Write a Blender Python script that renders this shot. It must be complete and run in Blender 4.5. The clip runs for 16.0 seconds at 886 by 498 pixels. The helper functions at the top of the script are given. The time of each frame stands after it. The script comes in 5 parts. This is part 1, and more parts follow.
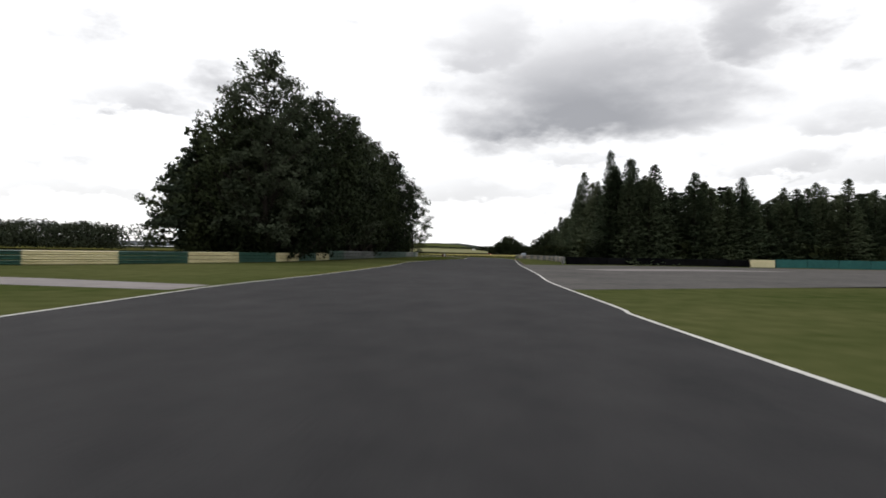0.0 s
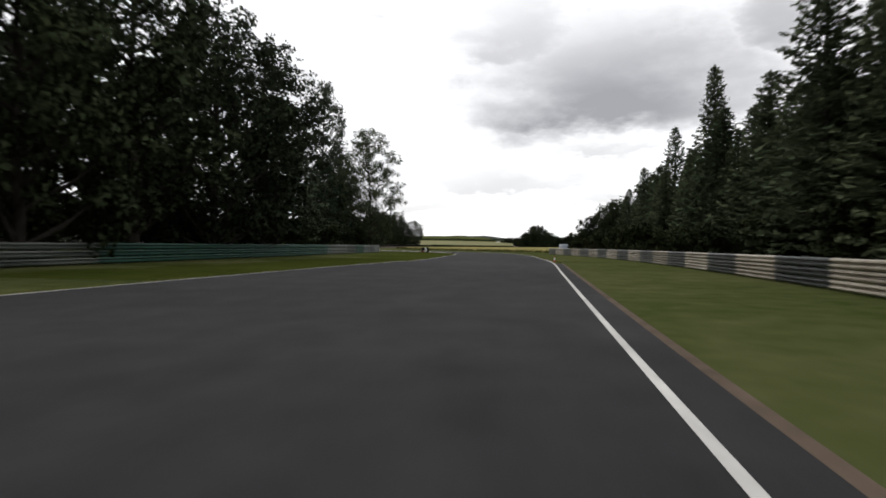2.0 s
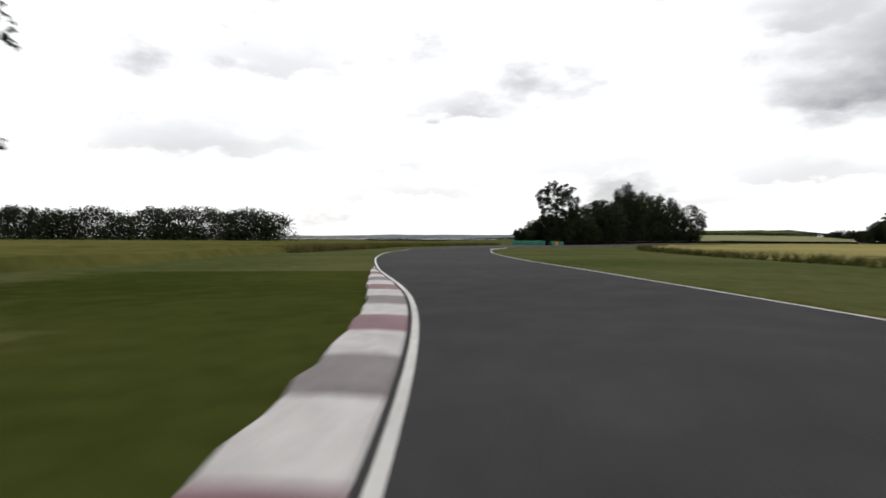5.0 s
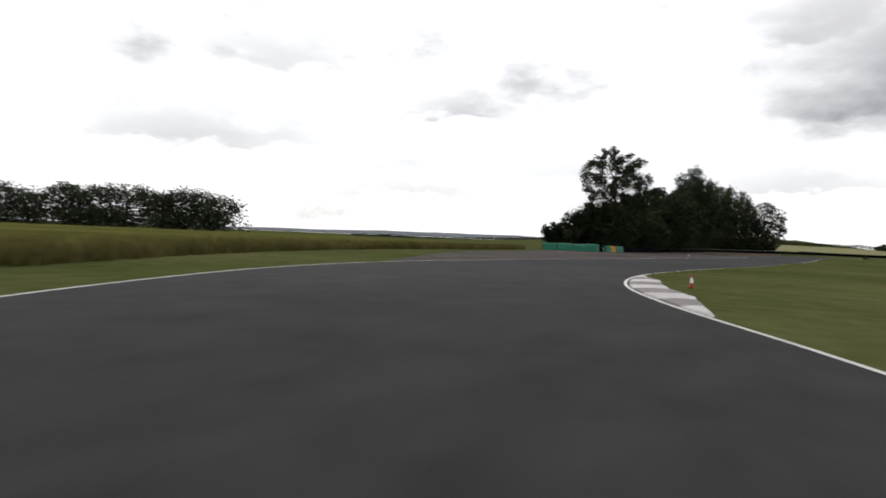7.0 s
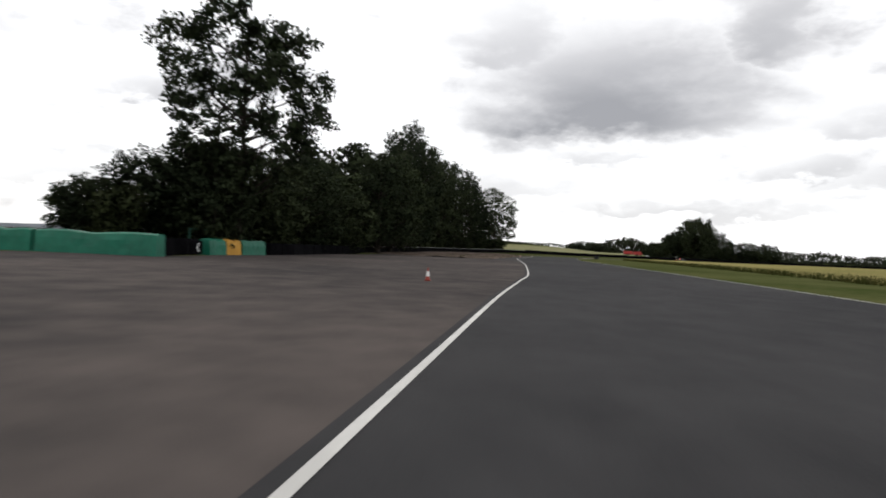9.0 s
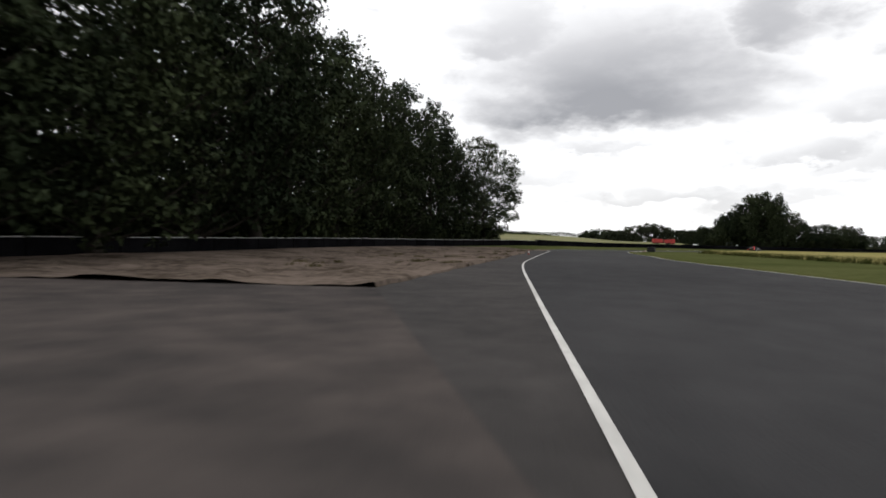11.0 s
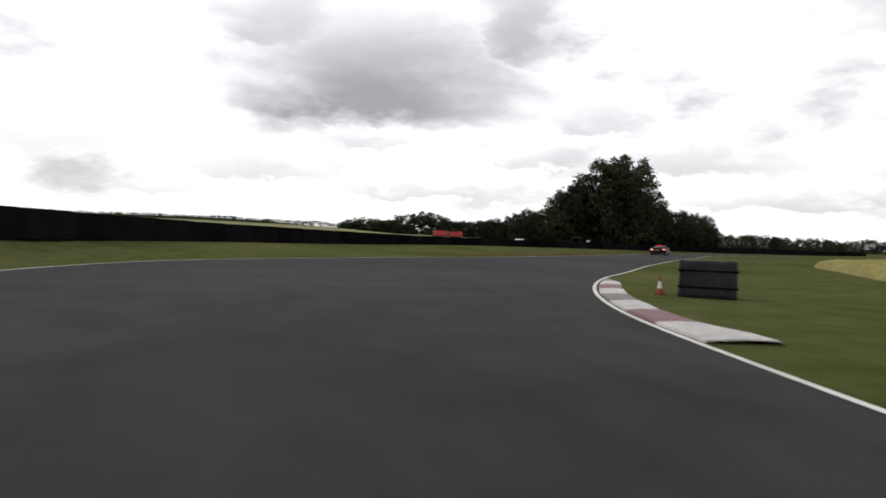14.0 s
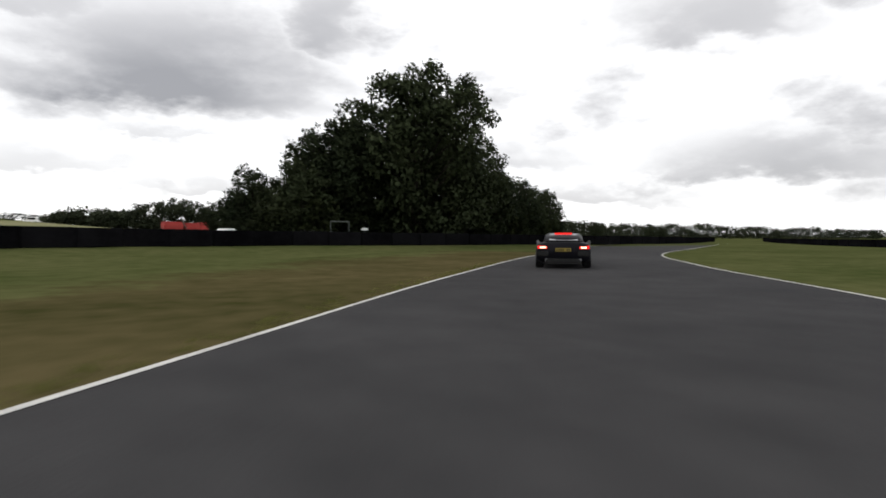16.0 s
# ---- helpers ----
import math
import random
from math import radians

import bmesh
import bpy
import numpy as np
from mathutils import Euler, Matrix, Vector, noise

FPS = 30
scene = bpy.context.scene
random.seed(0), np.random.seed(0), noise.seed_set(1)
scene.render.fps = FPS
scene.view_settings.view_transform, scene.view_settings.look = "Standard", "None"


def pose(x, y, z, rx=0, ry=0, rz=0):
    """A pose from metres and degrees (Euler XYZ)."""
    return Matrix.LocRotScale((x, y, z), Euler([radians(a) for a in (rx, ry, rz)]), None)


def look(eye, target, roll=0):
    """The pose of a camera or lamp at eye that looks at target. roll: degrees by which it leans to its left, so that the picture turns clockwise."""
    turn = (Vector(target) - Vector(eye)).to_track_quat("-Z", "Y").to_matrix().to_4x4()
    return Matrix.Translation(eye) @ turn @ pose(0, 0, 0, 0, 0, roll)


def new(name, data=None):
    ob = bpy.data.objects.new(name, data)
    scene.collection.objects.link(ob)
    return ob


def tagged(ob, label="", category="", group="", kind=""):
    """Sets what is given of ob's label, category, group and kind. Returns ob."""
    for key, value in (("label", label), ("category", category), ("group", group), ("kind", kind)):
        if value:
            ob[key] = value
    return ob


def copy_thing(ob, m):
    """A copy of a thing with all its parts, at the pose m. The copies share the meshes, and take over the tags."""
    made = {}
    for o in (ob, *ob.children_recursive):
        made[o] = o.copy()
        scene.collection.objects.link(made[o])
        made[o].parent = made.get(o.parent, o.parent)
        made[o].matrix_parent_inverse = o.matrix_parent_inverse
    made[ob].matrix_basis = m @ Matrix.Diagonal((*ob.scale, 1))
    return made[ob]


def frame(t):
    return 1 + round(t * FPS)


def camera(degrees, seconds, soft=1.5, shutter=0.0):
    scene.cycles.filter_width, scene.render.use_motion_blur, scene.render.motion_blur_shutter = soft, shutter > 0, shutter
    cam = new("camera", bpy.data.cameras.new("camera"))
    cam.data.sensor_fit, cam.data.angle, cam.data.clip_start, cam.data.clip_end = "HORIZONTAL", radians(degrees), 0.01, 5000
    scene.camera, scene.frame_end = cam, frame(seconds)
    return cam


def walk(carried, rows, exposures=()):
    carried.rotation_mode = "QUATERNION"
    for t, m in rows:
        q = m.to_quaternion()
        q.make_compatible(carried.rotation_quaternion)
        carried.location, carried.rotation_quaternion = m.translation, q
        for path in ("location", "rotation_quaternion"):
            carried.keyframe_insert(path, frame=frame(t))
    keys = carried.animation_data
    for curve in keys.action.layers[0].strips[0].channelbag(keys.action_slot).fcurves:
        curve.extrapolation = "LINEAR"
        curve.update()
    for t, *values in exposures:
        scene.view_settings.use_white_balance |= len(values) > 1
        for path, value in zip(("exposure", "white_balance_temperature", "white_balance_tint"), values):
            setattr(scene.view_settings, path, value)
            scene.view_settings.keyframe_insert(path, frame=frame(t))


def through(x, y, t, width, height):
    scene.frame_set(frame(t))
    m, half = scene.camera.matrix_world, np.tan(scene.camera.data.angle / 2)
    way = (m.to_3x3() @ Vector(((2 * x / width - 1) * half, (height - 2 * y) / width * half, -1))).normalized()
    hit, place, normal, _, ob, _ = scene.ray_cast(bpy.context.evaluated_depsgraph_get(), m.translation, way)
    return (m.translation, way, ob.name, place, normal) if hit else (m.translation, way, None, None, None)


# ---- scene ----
cam = camera(71.0, 16.0, soft=1.7, shutter=0.22)
PATH = [
    (0.0, pose(0.00, 0.00, 1.112, 90.36, -1.00, -0.20)),
    (0.5, pose(2.22, 18.11, 1.112, 90.29, -1.79, 0.78)),
    (1.0, pose(4.37, 36.75, 1.112, 90.24, -1.76, 1.12)),
    (1.5, pose(6.34, 55.54, 1.112, 90.27, -0.51, 1.77)),
    (2.0, pose(8.25, 74.12, 1.112, 89.70, -0.40, 2.41)),
    (2.5, pose(10.16, 92.65, 1.112, 90.07, -0.32, 3.39)),
    (3.0, pose(11.58, 111.22, 1.112, 89.40, -0.32, 6.38)),
    (3.5, pose(11.68, 129.73, 1.112, 89.61, 0.89, 10.96)),
    (4.0, pose(10.00, 148.01, 1.112, 89.14, -0.56, 16.26)),
    (4.5, pose(6.48, 166.09, 1.112, 89.36, 0.28, 22.22)),
    (5.0, pose(1.38, 183.96, 1.112, 89.25, -0.24, 27.45)),
    (5.5, pose(-5.56, 200.74, 1.112, 89.21, -0.75, 34.01)),
    (6.0, pose(-13.89, 216.46, 1.112, 89.17, -1.26, 37.75)),
    (6.5, pose(-22.55, 231.84, 1.112, 89.13, -1.77, 36.38)),
    (7.0, pose(-29.84, 247.99, 1.112, 89.09, -2.28, 26.97)),
    (7.5, pose(-34.89, 265.10, 1.112, 88.87, -3.64, 19.41)),
    (8.0, pose(-37.64, 282.46, 1.112, 89.13, -3.63, 12.22)),
    (8.5, pose(-38.38, 300.02, 1.112, 89.74, -3.19, 6.12)),
    (9.0, pose(-37.40, 317.69, 1.112, 89.95, -2.50, 1.27)),
    (9.5, pose(-35.19, 335.13, 1.112, 89.48, -0.93, -0.95)),
    (10.0, pose(-33.25, 351.86, 1.112, 89.42, -1.00, 0.83)),
    (10.5, pose(-32.03, 367.97, 1.112, 89.36, -1.08, 2.34)),
    (11.0, pose(-31.04, 383.64, 1.112, 89.29, -1.15, 1.69)),
    (11.5, pose(-29.63, 399.18, 1.112, 89.23, -1.23, -0.90)),
    (12.0, pose(-27.51, 414.87, 1.112, 89.17, -1.30, -3.16)),
    (12.5, pose(-24.61, 430.96, 1.112, 89.34, -1.53, -4.16)),
    (13.0, pose(-20.89, 447.35, 1.112, 89.75, -2.08, -8.84)),
    (13.5, pose(-15.65, 463.41, 1.112, 89.28, -1.06, -14.09)),
    (14.0, pose(-9.18, 478.59, 1.112, 89.16, -1.79, -19.53)),
    (14.5, pose(-1.84, 492.47, 1.112, 89.11, -0.32, -24.60)),
    (15.0, pose(6.70, 505.24, 1.112, 88.65, -1.16, -29.05)),
    (15.5, pose(15.99, 517.17, 1.112, 88.90, -1.25, -32.95)),
    (16.0, pose(26.05, 528.33, 1.112, 88.84, -0.25, -36.92)),
]
walk(cam, PATH)

# ---- world: broken overcast, soft sun ----
SUN_AZ, SUN_EL = radians(-35), radians(48)      # azimuth, clockwise from +y
world = bpy.data.worlds.new("overcast_sky")
scene.world = world
world.use_nodes = True
wn, wl = world.node_tree.nodes, world.node_tree.links
wn.clear()


def m_node(op, a, b=None, c=None):
    n = wn.new("ShaderNodeMath")
    n.operation = op
    for i, v in enumerate((a, b, c)):
        if v is None:
            continue
        if isinstance(v, (int, float)):
            n.inputs[i].default_value = v
        else:
            wl.new(v, n.inputs[i])
    return n.outputs[0]


tc = wn.new("ShaderNodeTexCoord")
sep = wn.new("ShaderNodeSeparateXYZ")
wl.new(tc.outputs["Generated"], sep.inputs[0])
dx, dy, dz = sep.outputs
az = m_node("MULTIPLY", m_node("ARCTAN2", dx, dy), 180 / math.pi)
el = m_node("MULTIPLY", m_node("ARCSINE", m_node("MINIMUM", dz, 0.9999)), 180 / math.pi)
plane = wn.new("ShaderNodeCombineXYZ")
wl.new(dx, plane.inputs[0])
wl.new(dy, plane.inputs[1])
wl.new(m_node("MULTIPLY", dz, 2.3), plane.inputs[2])


def w_noise(scale, detail, rough, seed):
    n = wn.new("ShaderNodeTexNoise")
    n.noise_dimensions = "3D"
    mp = wn.new("ShaderNodeMapping")
    mp.inputs["Location"].default_value = (seed, seed * 0.7, seed * 1.3)
    wl.new(plane.outputs[0], mp.inputs[0])
    wl.new(mp.outputs[0], n.inputs["Vector"])
    n.inputs["Scale"].default_value, n.inputs["Detail"].default_value = scale, detail
    n.inputs["Roughness"].default_value = rough
    return n.outputs["Fac"]


billow = w_noise(5.0, 8, 0.55, 3.1)
fine = w_noise(15.0, 6, 0.55, 9.4)
warp = m_node("MULTIPLY", m_node("SUBTRACT", fine, 0.5), 9.0)
warp2 = m_node("MULTIPLY", m_node("SUBTRACT", billow, 0.5), 14.0)
az_w = m_node("ADD", az, m_node("ADD", warp, warp2))
el_w = m_node("ADD", el, m_node("ADD", m_node("MULTIPLY", warp, 0.45), m_node("MULTIPLY", warp2, 0.12)))
# cloud banks with a flat base: azimuth, elevation of the base, half width, height, depth of grey
BANKS = [(14.0, 11.8, 11.0, 6.5, 0.90), (4.0, 17.0, 7.0, 5.0, 0.42), (26.0, 17.0, 5.0, 5.5, 0.60), (-25.5, 11.6, 5.0, 2.2, 0.42),
         (66.0, 5.6, 12.0, 3.4, 0.60), (61.0, 17.0, 8.0, 5.5, 0.48), (-14.0, 6.2, 12.0, 2.2, 0.25), (-42.0, 15.0, 9.0, 3.0, 0.30),
         (4.0, 5.6, 10.0, 2.0, 0.30), (40.0, 6.4, 12.0, 2.4, 0.36), (-48.0, 8.0, 12.0, 2.8, 0.36), (33.0, 10.2, 6.0, 2.4, 0.34),
         (20.0, 3.9, 14.0, 1.2, 0.34), (50.0, 3.6, 12.0, 1.3, 0.36), (-8.0, 3.6, 12.0, 1.2, 0.28), (-30.0, 4.2, 10.0, 1.2, 0.28), (30.0, 7.0, 5.0, 1.6, 0.38), (12.0, 8.4, 5.0, 1.3, 0.32)]
grey = m_node("MULTIPLY", m_node("MAXIMUM", m_node("SUBTRACT", billow, 0.50), 0.0), 2.4)
for a0, e0, ra, re, depth in BANKS:
    u = m_node("DIVIDE", m_node("SUBTRACT", az_w, a0), ra)
    v = m_node("DIVIDE", m_node("SUBTRACT", el_w, e0), re)
    v = m_node("MAXIMUM", v, m_node("MULTIPLY", v, -4.0))
    d2 = m_node("ADD", m_node("MULTIPLY", u, u), m_node("MULTIPLY", v, v))
    g = m_node("MULTIPLY", m_node("EXPONENT", m_node("MULTIPLY", d2, -0.9)), depth)
    grey = m_node("MAXIMUM", grey, m_node("MULTIPLY", g, m_node("ADD", 0.70, m_node("ADD", m_node("MULTIPLY", fine, 0.35), m_node("MULTIPLY", billow, 0.25)))))
grey = m_node("MINIMUM", m_node("MAXIMUM", grey, 0.0), 1.0)
ramp = wn.new("ShaderNodeValToRGB")
wl.new(grey, ramp.inputs[0])
ramp.color_ramp.elements[0].position, ramp.color_ramp.elements[0].color = 0.05, (1.25, 1.25, 1.26, 1)
ramp.color_ramp.elements[1].position, ramp.color_ramp.elements[1].color = 0.85, (0.40, 0.40, 0.42, 1)
mid = ramp.color_ramp.elements.new(0.4)
mid.color = (0.74, 0.735, 0.75, 1)
sky = wn.new("ShaderNodeTexSky")
sky.sky_type, sky.sun_disc = "NISHITA", False
sky.sun_elevation, sky.sun_rotation = SUN_EL, SUN_AZ
bg_sky, bg_cloud = wn.new("ShaderNodeBackground"), wn.new("ShaderNodeBackground")
wl.new(sky.outputs[0], bg_sky.inputs[0])
bg_sky.inputs[1].default_value = 0.10
wl.new(ramp.outputs[0], bg_cloud.inputs[0])
bg_cloud.inputs[1].default_value = 1.0
mixw = wn.new("ShaderNodeMixShader")
mixw.inputs[0].default_value = 0.93
wl.new(bg_sky.outputs[0], mixw.inputs[1])
wl.new(bg_cloud.outputs[0], mixw.inputs[2])
wout = wn.new("ShaderNodeOutputWorld")
wl.new(mixw.outputs[0], wout.inputs[0])

sun = new("sun", bpy.data.lights.new("sun", "SUN"))
sun.data.energy, sun.data.angle, sun.data.color = 0.8, radians(14), (1.0, 0.96, 0.9)
sun_dir = Vector((math.sin(SUN_AZ) * math.cos(SUN_EL), math.cos(SUN_AZ) * math.cos(SUN_EL), math.sin(SUN_EL)))
sun.matrix_world = look(sun_dir * 100, (0, 0, 0))
scene.view_settings.exposure = 0.0

# ---- materials ----


def material(name, c1, c2, rough=0.8, big=0.3, small=8.0, bump=0.0, bump_scale=None, metal=0.0, per_object=0.0, spec=0.3,
             c3=None, stretch=None, mix=(0.35, 0.65), far=None):
    """Two colours mixed by a broad and a fine noise, at metre scale, with fine relief."""
    m = bpy.data.materials.new(name)
    m.use_nodes = True
    nt = m.node_tree
    p = nt.nodes["Principled BSDF"]
    geo = nt.nodes.new("ShaderNodeNewGeometry")
    mp = nt.nodes.new("ShaderNodeMapping")
    nt.links.new(geo.outputs["Position"], mp.inputs[0])
    if stretch:
        mp.inputs["Scale"].default_value = stretch

    def noise_tex(scale, detail=5, rg=0.6):
        n = nt.nodes.new("ShaderNodeTexNoise")
        n.inputs["Scale"].default_value, n.inputs["Detail"].default_value, n.inputs["Roughness"].default_value = scale, detail, rg
        nt.links.new(mp.outputs[0], n.inputs["Vector"])
        return n.outputs["Fac"]

    nb, ns = noise_tex(big), noise_tex(small)
    add = nt.nodes.new("ShaderNodeMath")
    add.operation = "MULTIPLY_ADD"
    nt.links.new(ns, add.inputs[0])
    add.inputs[1].default_value = 0.45
    sc = nt.nodes.new("ShaderNodeMath")
    sc.operation = "MULTIPLY"
    nt.links.new(nb, sc.inputs[0])
    sc.inputs[1].default_value = 0.55
    nt.links.new(sc.outputs[0], add.inputs[2])
    fac = add.outputs[0]
    if per_object:
        oi = nt.nodes.new("ShaderNodeObjectInfo")
        ma = nt.nodes.new("ShaderNodeMath")
        ma.operation = "MULTIPLY_ADD"
        nt.links.new(oi.outputs["Random"], ma.inputs[0])
        ma.inputs[1].default_value = per_object
        sb = nt.nodes.new("ShaderNodeMath")
        sb.operation = "SUBTRACT"
        nt.links.new(fac, sb.inputs[0])
        sb.inputs[1].default_value = per_object / 2
        nt.links.new(sb.outputs[0], ma.inputs[2])
        fac = ma.outputs[0]
    rp = nt.nodes.new("ShaderNodeValToRGB")
    nt.links.new(fac, rp.inputs[0])
    e = rp.color_ramp.elements
    e[0].position, e[0].color = mix[0], (*c1, 1)
    e[1].position, e[1].color = mix[1], (*c2, 1)
    if c3:
        k = e.new((mix[0] + mix[1]) / 2)
        k.color = (*c3, 1)
    colour = rp.outputs[0]
    if far:
        colour = fade_across(nt, colour, far, fac, nb, ns)
    nt.links.new(colour, p.inputs["Base Color"])
    p.inputs["Roughness"].default_value, p.inputs["Metallic"].default_value = rough, metal
    p.inputs["Specular IOR Level"].default_value = spec
    if bump:
        b = nt.nodes.new("ShaderNodeBump")
        b.inputs["Strength"].default_value, b.inputs["Distance"].default_value = bump, 0.02
        nt.links.new(noise_tex(bump_scale or small * 4, 3), b.inputs["Height"])
        nt.links.new(b.outputs[0], p.inputs["Normal"])
    return m


def fade_across(nt, colour, far, fac, nb, ns):
    """Lets a strip of turf pass raggedly into the turf beyond it: colours far, towards its outer side."""
    uv = nt.nodes.new("ShaderNodeUVMap")
    uv.uv_map = "across"
    sp = nt.nodes.new("ShaderNodeSeparateXYZ")
    nt.links.new(uv.outputs[0], sp.inputs[0])

    def math_node(op, a, b):
        n = nt.nodes.new("ShaderNodeMath")
        n.operation = op
        for i, v in enumerate((a, b)):
            if isinstance(v, float):
                n.inputs[i].default_value = v
            else:
                nt.links.new(v, n.inputs[i])
        return n.outputs[0]

    ragged = math_node("ADD", sp.outputs[0], math_node("ADD", math_node("MULTIPLY", nb, 1.5), math_node("MULTIPLY", ns, 0.5)))
    ease = nt.nodes.new("ShaderNodeMapRange")
    ease.interpolation_type = "SMOOTHSTEP"
    ease.inputs["From Min"].default_value, ease.inputs["From Max"].default_value = 1.50, 1.85
    nt.links.new(ragged, ease.inputs["Value"])
    turf = nt.nodes.new("ShaderNodeValToRGB")
    nt.links.new(fac, turf.inputs[0])
    for e, position, c in zip(turf.color_ramp.elements, (0.35, 0.65), far):
        e.position, e.color = position, (*c, 1)
    blend = nt.nodes.new("ShaderNodeMix")
    blend.data_type = "RGBA"
    nt.links.new(ease.outputs[0], blend.inputs[0])
    nt.links.new(colour, blend.inputs[6])
    nt.links.new(turf.outputs[0], blend.inputs[7])
    return blend.outputs[2]


def leaf_material(name, c1, c2, through=0.16):
    m = material(name, c1, c2, rough=0.8, big=0.25, small=1.6, per_object=0.3, spec=0.04)
    nt = m.node_tree
    p, out = nt.nodes["Principled BSDF"], nt.nodes["Material Output"]
    tr, mx = nt.nodes.new("ShaderNodeBsdfTranslucent"), nt.nodes.new("ShaderNodeMixShader")
    src = p.inputs["Base Color"].links[0].from_socket
    nt.links.new(src, tr.inputs[0])
    mx.inputs[0].default_value = through
    nt.links.new(p.outputs[0], mx.inputs[1])
    nt.links.new(tr.outputs[0], mx.inputs[2])
    nt.links.new(mx.outputs[0], out.inputs[0])
    return m


def glow(name, colour, strength):
    m = bpy.data.materials.new(name)
    m.use_nodes = True
    p = m.node_tree.nodes["Principled BSDF"]
    p.inputs["Base Color"].default_value = (*colour, 1)
    p.inputs["Emission Color"].default_value = (*colour, 1)
    p.inputs["Emission Strength"].default_value = strength
    return m


M_ASPHALT = material("track_asphalt", (0.0195, 0.0195, 0.0207), (0.042, 0.041, 0.042), rough=0.95, big=0.10, small=1.3, bump=0.6, bump_scale=45, spec=0.07, stretch=(0.8, 0.5, 1))
M_SHOULDER = material("dusty_shoulder_asphalt", (0.027, 0.0257, 0.0253), (0.058, 0.053, 0.051), rough=0.95, spec=0.06, big=0.3, small=1.8, bump=0.5, bump_scale=40)
M_RUNOFF = material("runoff_tarmac", (0.026, 0.0245, 0.0245), (0.086, 0.072, 0.066), rough=0.95, spec=0.04, big=0.085, small=0.9, bump=0.4, bump_scale=40)
M_APRON = material("apron_tarmac", (0.048, 0.046, 0.045), (0.100, 0.093, 0.087), rough=0.95, spec=0.08, big=0.2, small=1.4, bump=0.4, bump_scale=40)
M_DIRT = material("bare_concrete_dirt", (0.034, 0.026, 0.018), (0.150, 0.118, 0.098), rough=0.95, spec=0.0, big=0.30, small=3.4, bump=1.0, bump_scale=9, mix=(0.38, 0.59), c3=(0.098, 0.078, 0.064))
GRASS = ((0.034, 0.047, 0.0135), (0.085, 0.086, 0.036))
M_GRASS = material("mown_grass", *GRASS, rough=0.95, big=0.09, small=1.3, bump=0.8, bump_scale=14, spec=0.0)
M_LUSH = material("lush_grass", (0.024, 0.033, 0.0065), (0.052, 0.058, 0.0145), rough=0.95, big=0.12, small=1.5, bump=0.8, bump_scale=14, spec=0.0, far=GRASS)
M_BLADE_R = leaf_material("long_grass_blades", (0.036, 0.044, 0.010), (0.120, 0.100, 0.038), 0.3)
M_BLADE_L = leaf_material("lush_grass_blades", (0.046, 0.066, 0.012), (0.110, 0.118, 0.028), 0.4)
M_SOIL = material("crumbled_soil", (0.055, 0.040, 0.030), (0.13, 0.098, 0.075), rough=0.95, big=0.6, small=4.0, bump=0.8, bump_scale=20, spec=0.05)
M_BLADE = leaf_material("grass_blades", (0.075, 0.092, 0.020), (0.170, 0.155, 0.055), 0.35)
M_BLADE_D = leaf_material("withered_grass_blades", (0.034, 0.033, 0.012), (0.088, 0.072, 0.034), 0.2)
M_DRY = material("worn_dry_grass", (0.036, 0.036, 0.013), (0.087, 0.070, 0.034), rough=0.95, big=0.22, small=1.6, bump=0.7, bump_scale=12, spec=0.0, far=GRASS)
M_CROP = material("ripening_crop", (0.125, 0.118, 0.042), (0.255, 0.218, 0.092), rough=0.95, big=0.03, small=1.2, bump=1.0, bump_scale=10, spec=0.0)
M_ROUGH = material("rough_long_grass", (0.040, 0.046, 0.012), (0.118, 0.100, 0.036), rough=0.95, big=0.03, small=0.5, bump=1.0, bump_scale=6, spec=0.0, c3=(0.076, 0.076, 0.022))
M_FIELD = material("pale_field", (0.11, 0.115, 0.050), (0.19, 0.18, 0.09), rough=0.95, big=0.03, small=0.5, spec=0.05)
M_LINE = material("white_line_paint", (0.34, 0.33, 0.315), (0.60, 0.59, 0.56), rough=0.7, big=0.5, small=7.0, bump=0.3)
M_KERB_W = material("kerb_white_paint", (0.28, 0.265, 0.26), (0.50, 0.48, 0.47), rough=0.75, big=0.8, small=6.0, bump=0.3)
M_KERB_R = material("kerb_faded_red", (0.125, 0.070, 0.078), (0.19, 0.105, 0.115), rough=0.8, big=0.9, small=5.0, bump=0.3)
M_KERB_G = material("kerb_bare_concrete", (0.12, 0.105, 0.105), (0.20, 0.18, 0.175), rough=0.85, big=0.9, small=6.0, bump=0.3)
M_LEAF_A = leaf_material("broadleaf_foliage", (0.020, 0.028, 0.015), (0.050, 0.063, 0.030), 0.14)
M_LEAF_P = leaf_material("poplar_foliage", (0.022, 0.032, 0.016), (0.060, 0.074, 0.038), 0.22)
M_LEAF_C = leaf_material("conifer_needles", (0.044, 0.061, 0.034), (0.104, 0.126, 0.070), 0.24)
M_LEAF_N = leaf_material("pine_needles", (0.022, 0.032, 0.020), (0.058, 0.074, 0.044), 0.12)
M_LEAF_G = leaf_material("grey_poplar_foliage", (0.028, 0.040, 0.024), (0.080, 0.096, 0.060), 0.32)
M_LEAF_S = leaf_material("shrub_foliage", (0.012, 0.017, 0.008), (0.036, 0.044, 0.018), 0.10)
M_FAR = leaf_material("far_foliage", (0.021, 0.030, 0.019), (0.052, 0.062, 0.036), 0.12)
M_BARK = material("bark", (0.014, 0.012, 0.010), (0.040, 0.034, 0.028), rough=0.95, big=1.0, small=9.0, bump=0.9, spec=0.04, stretch=(1, 1, 0.3))
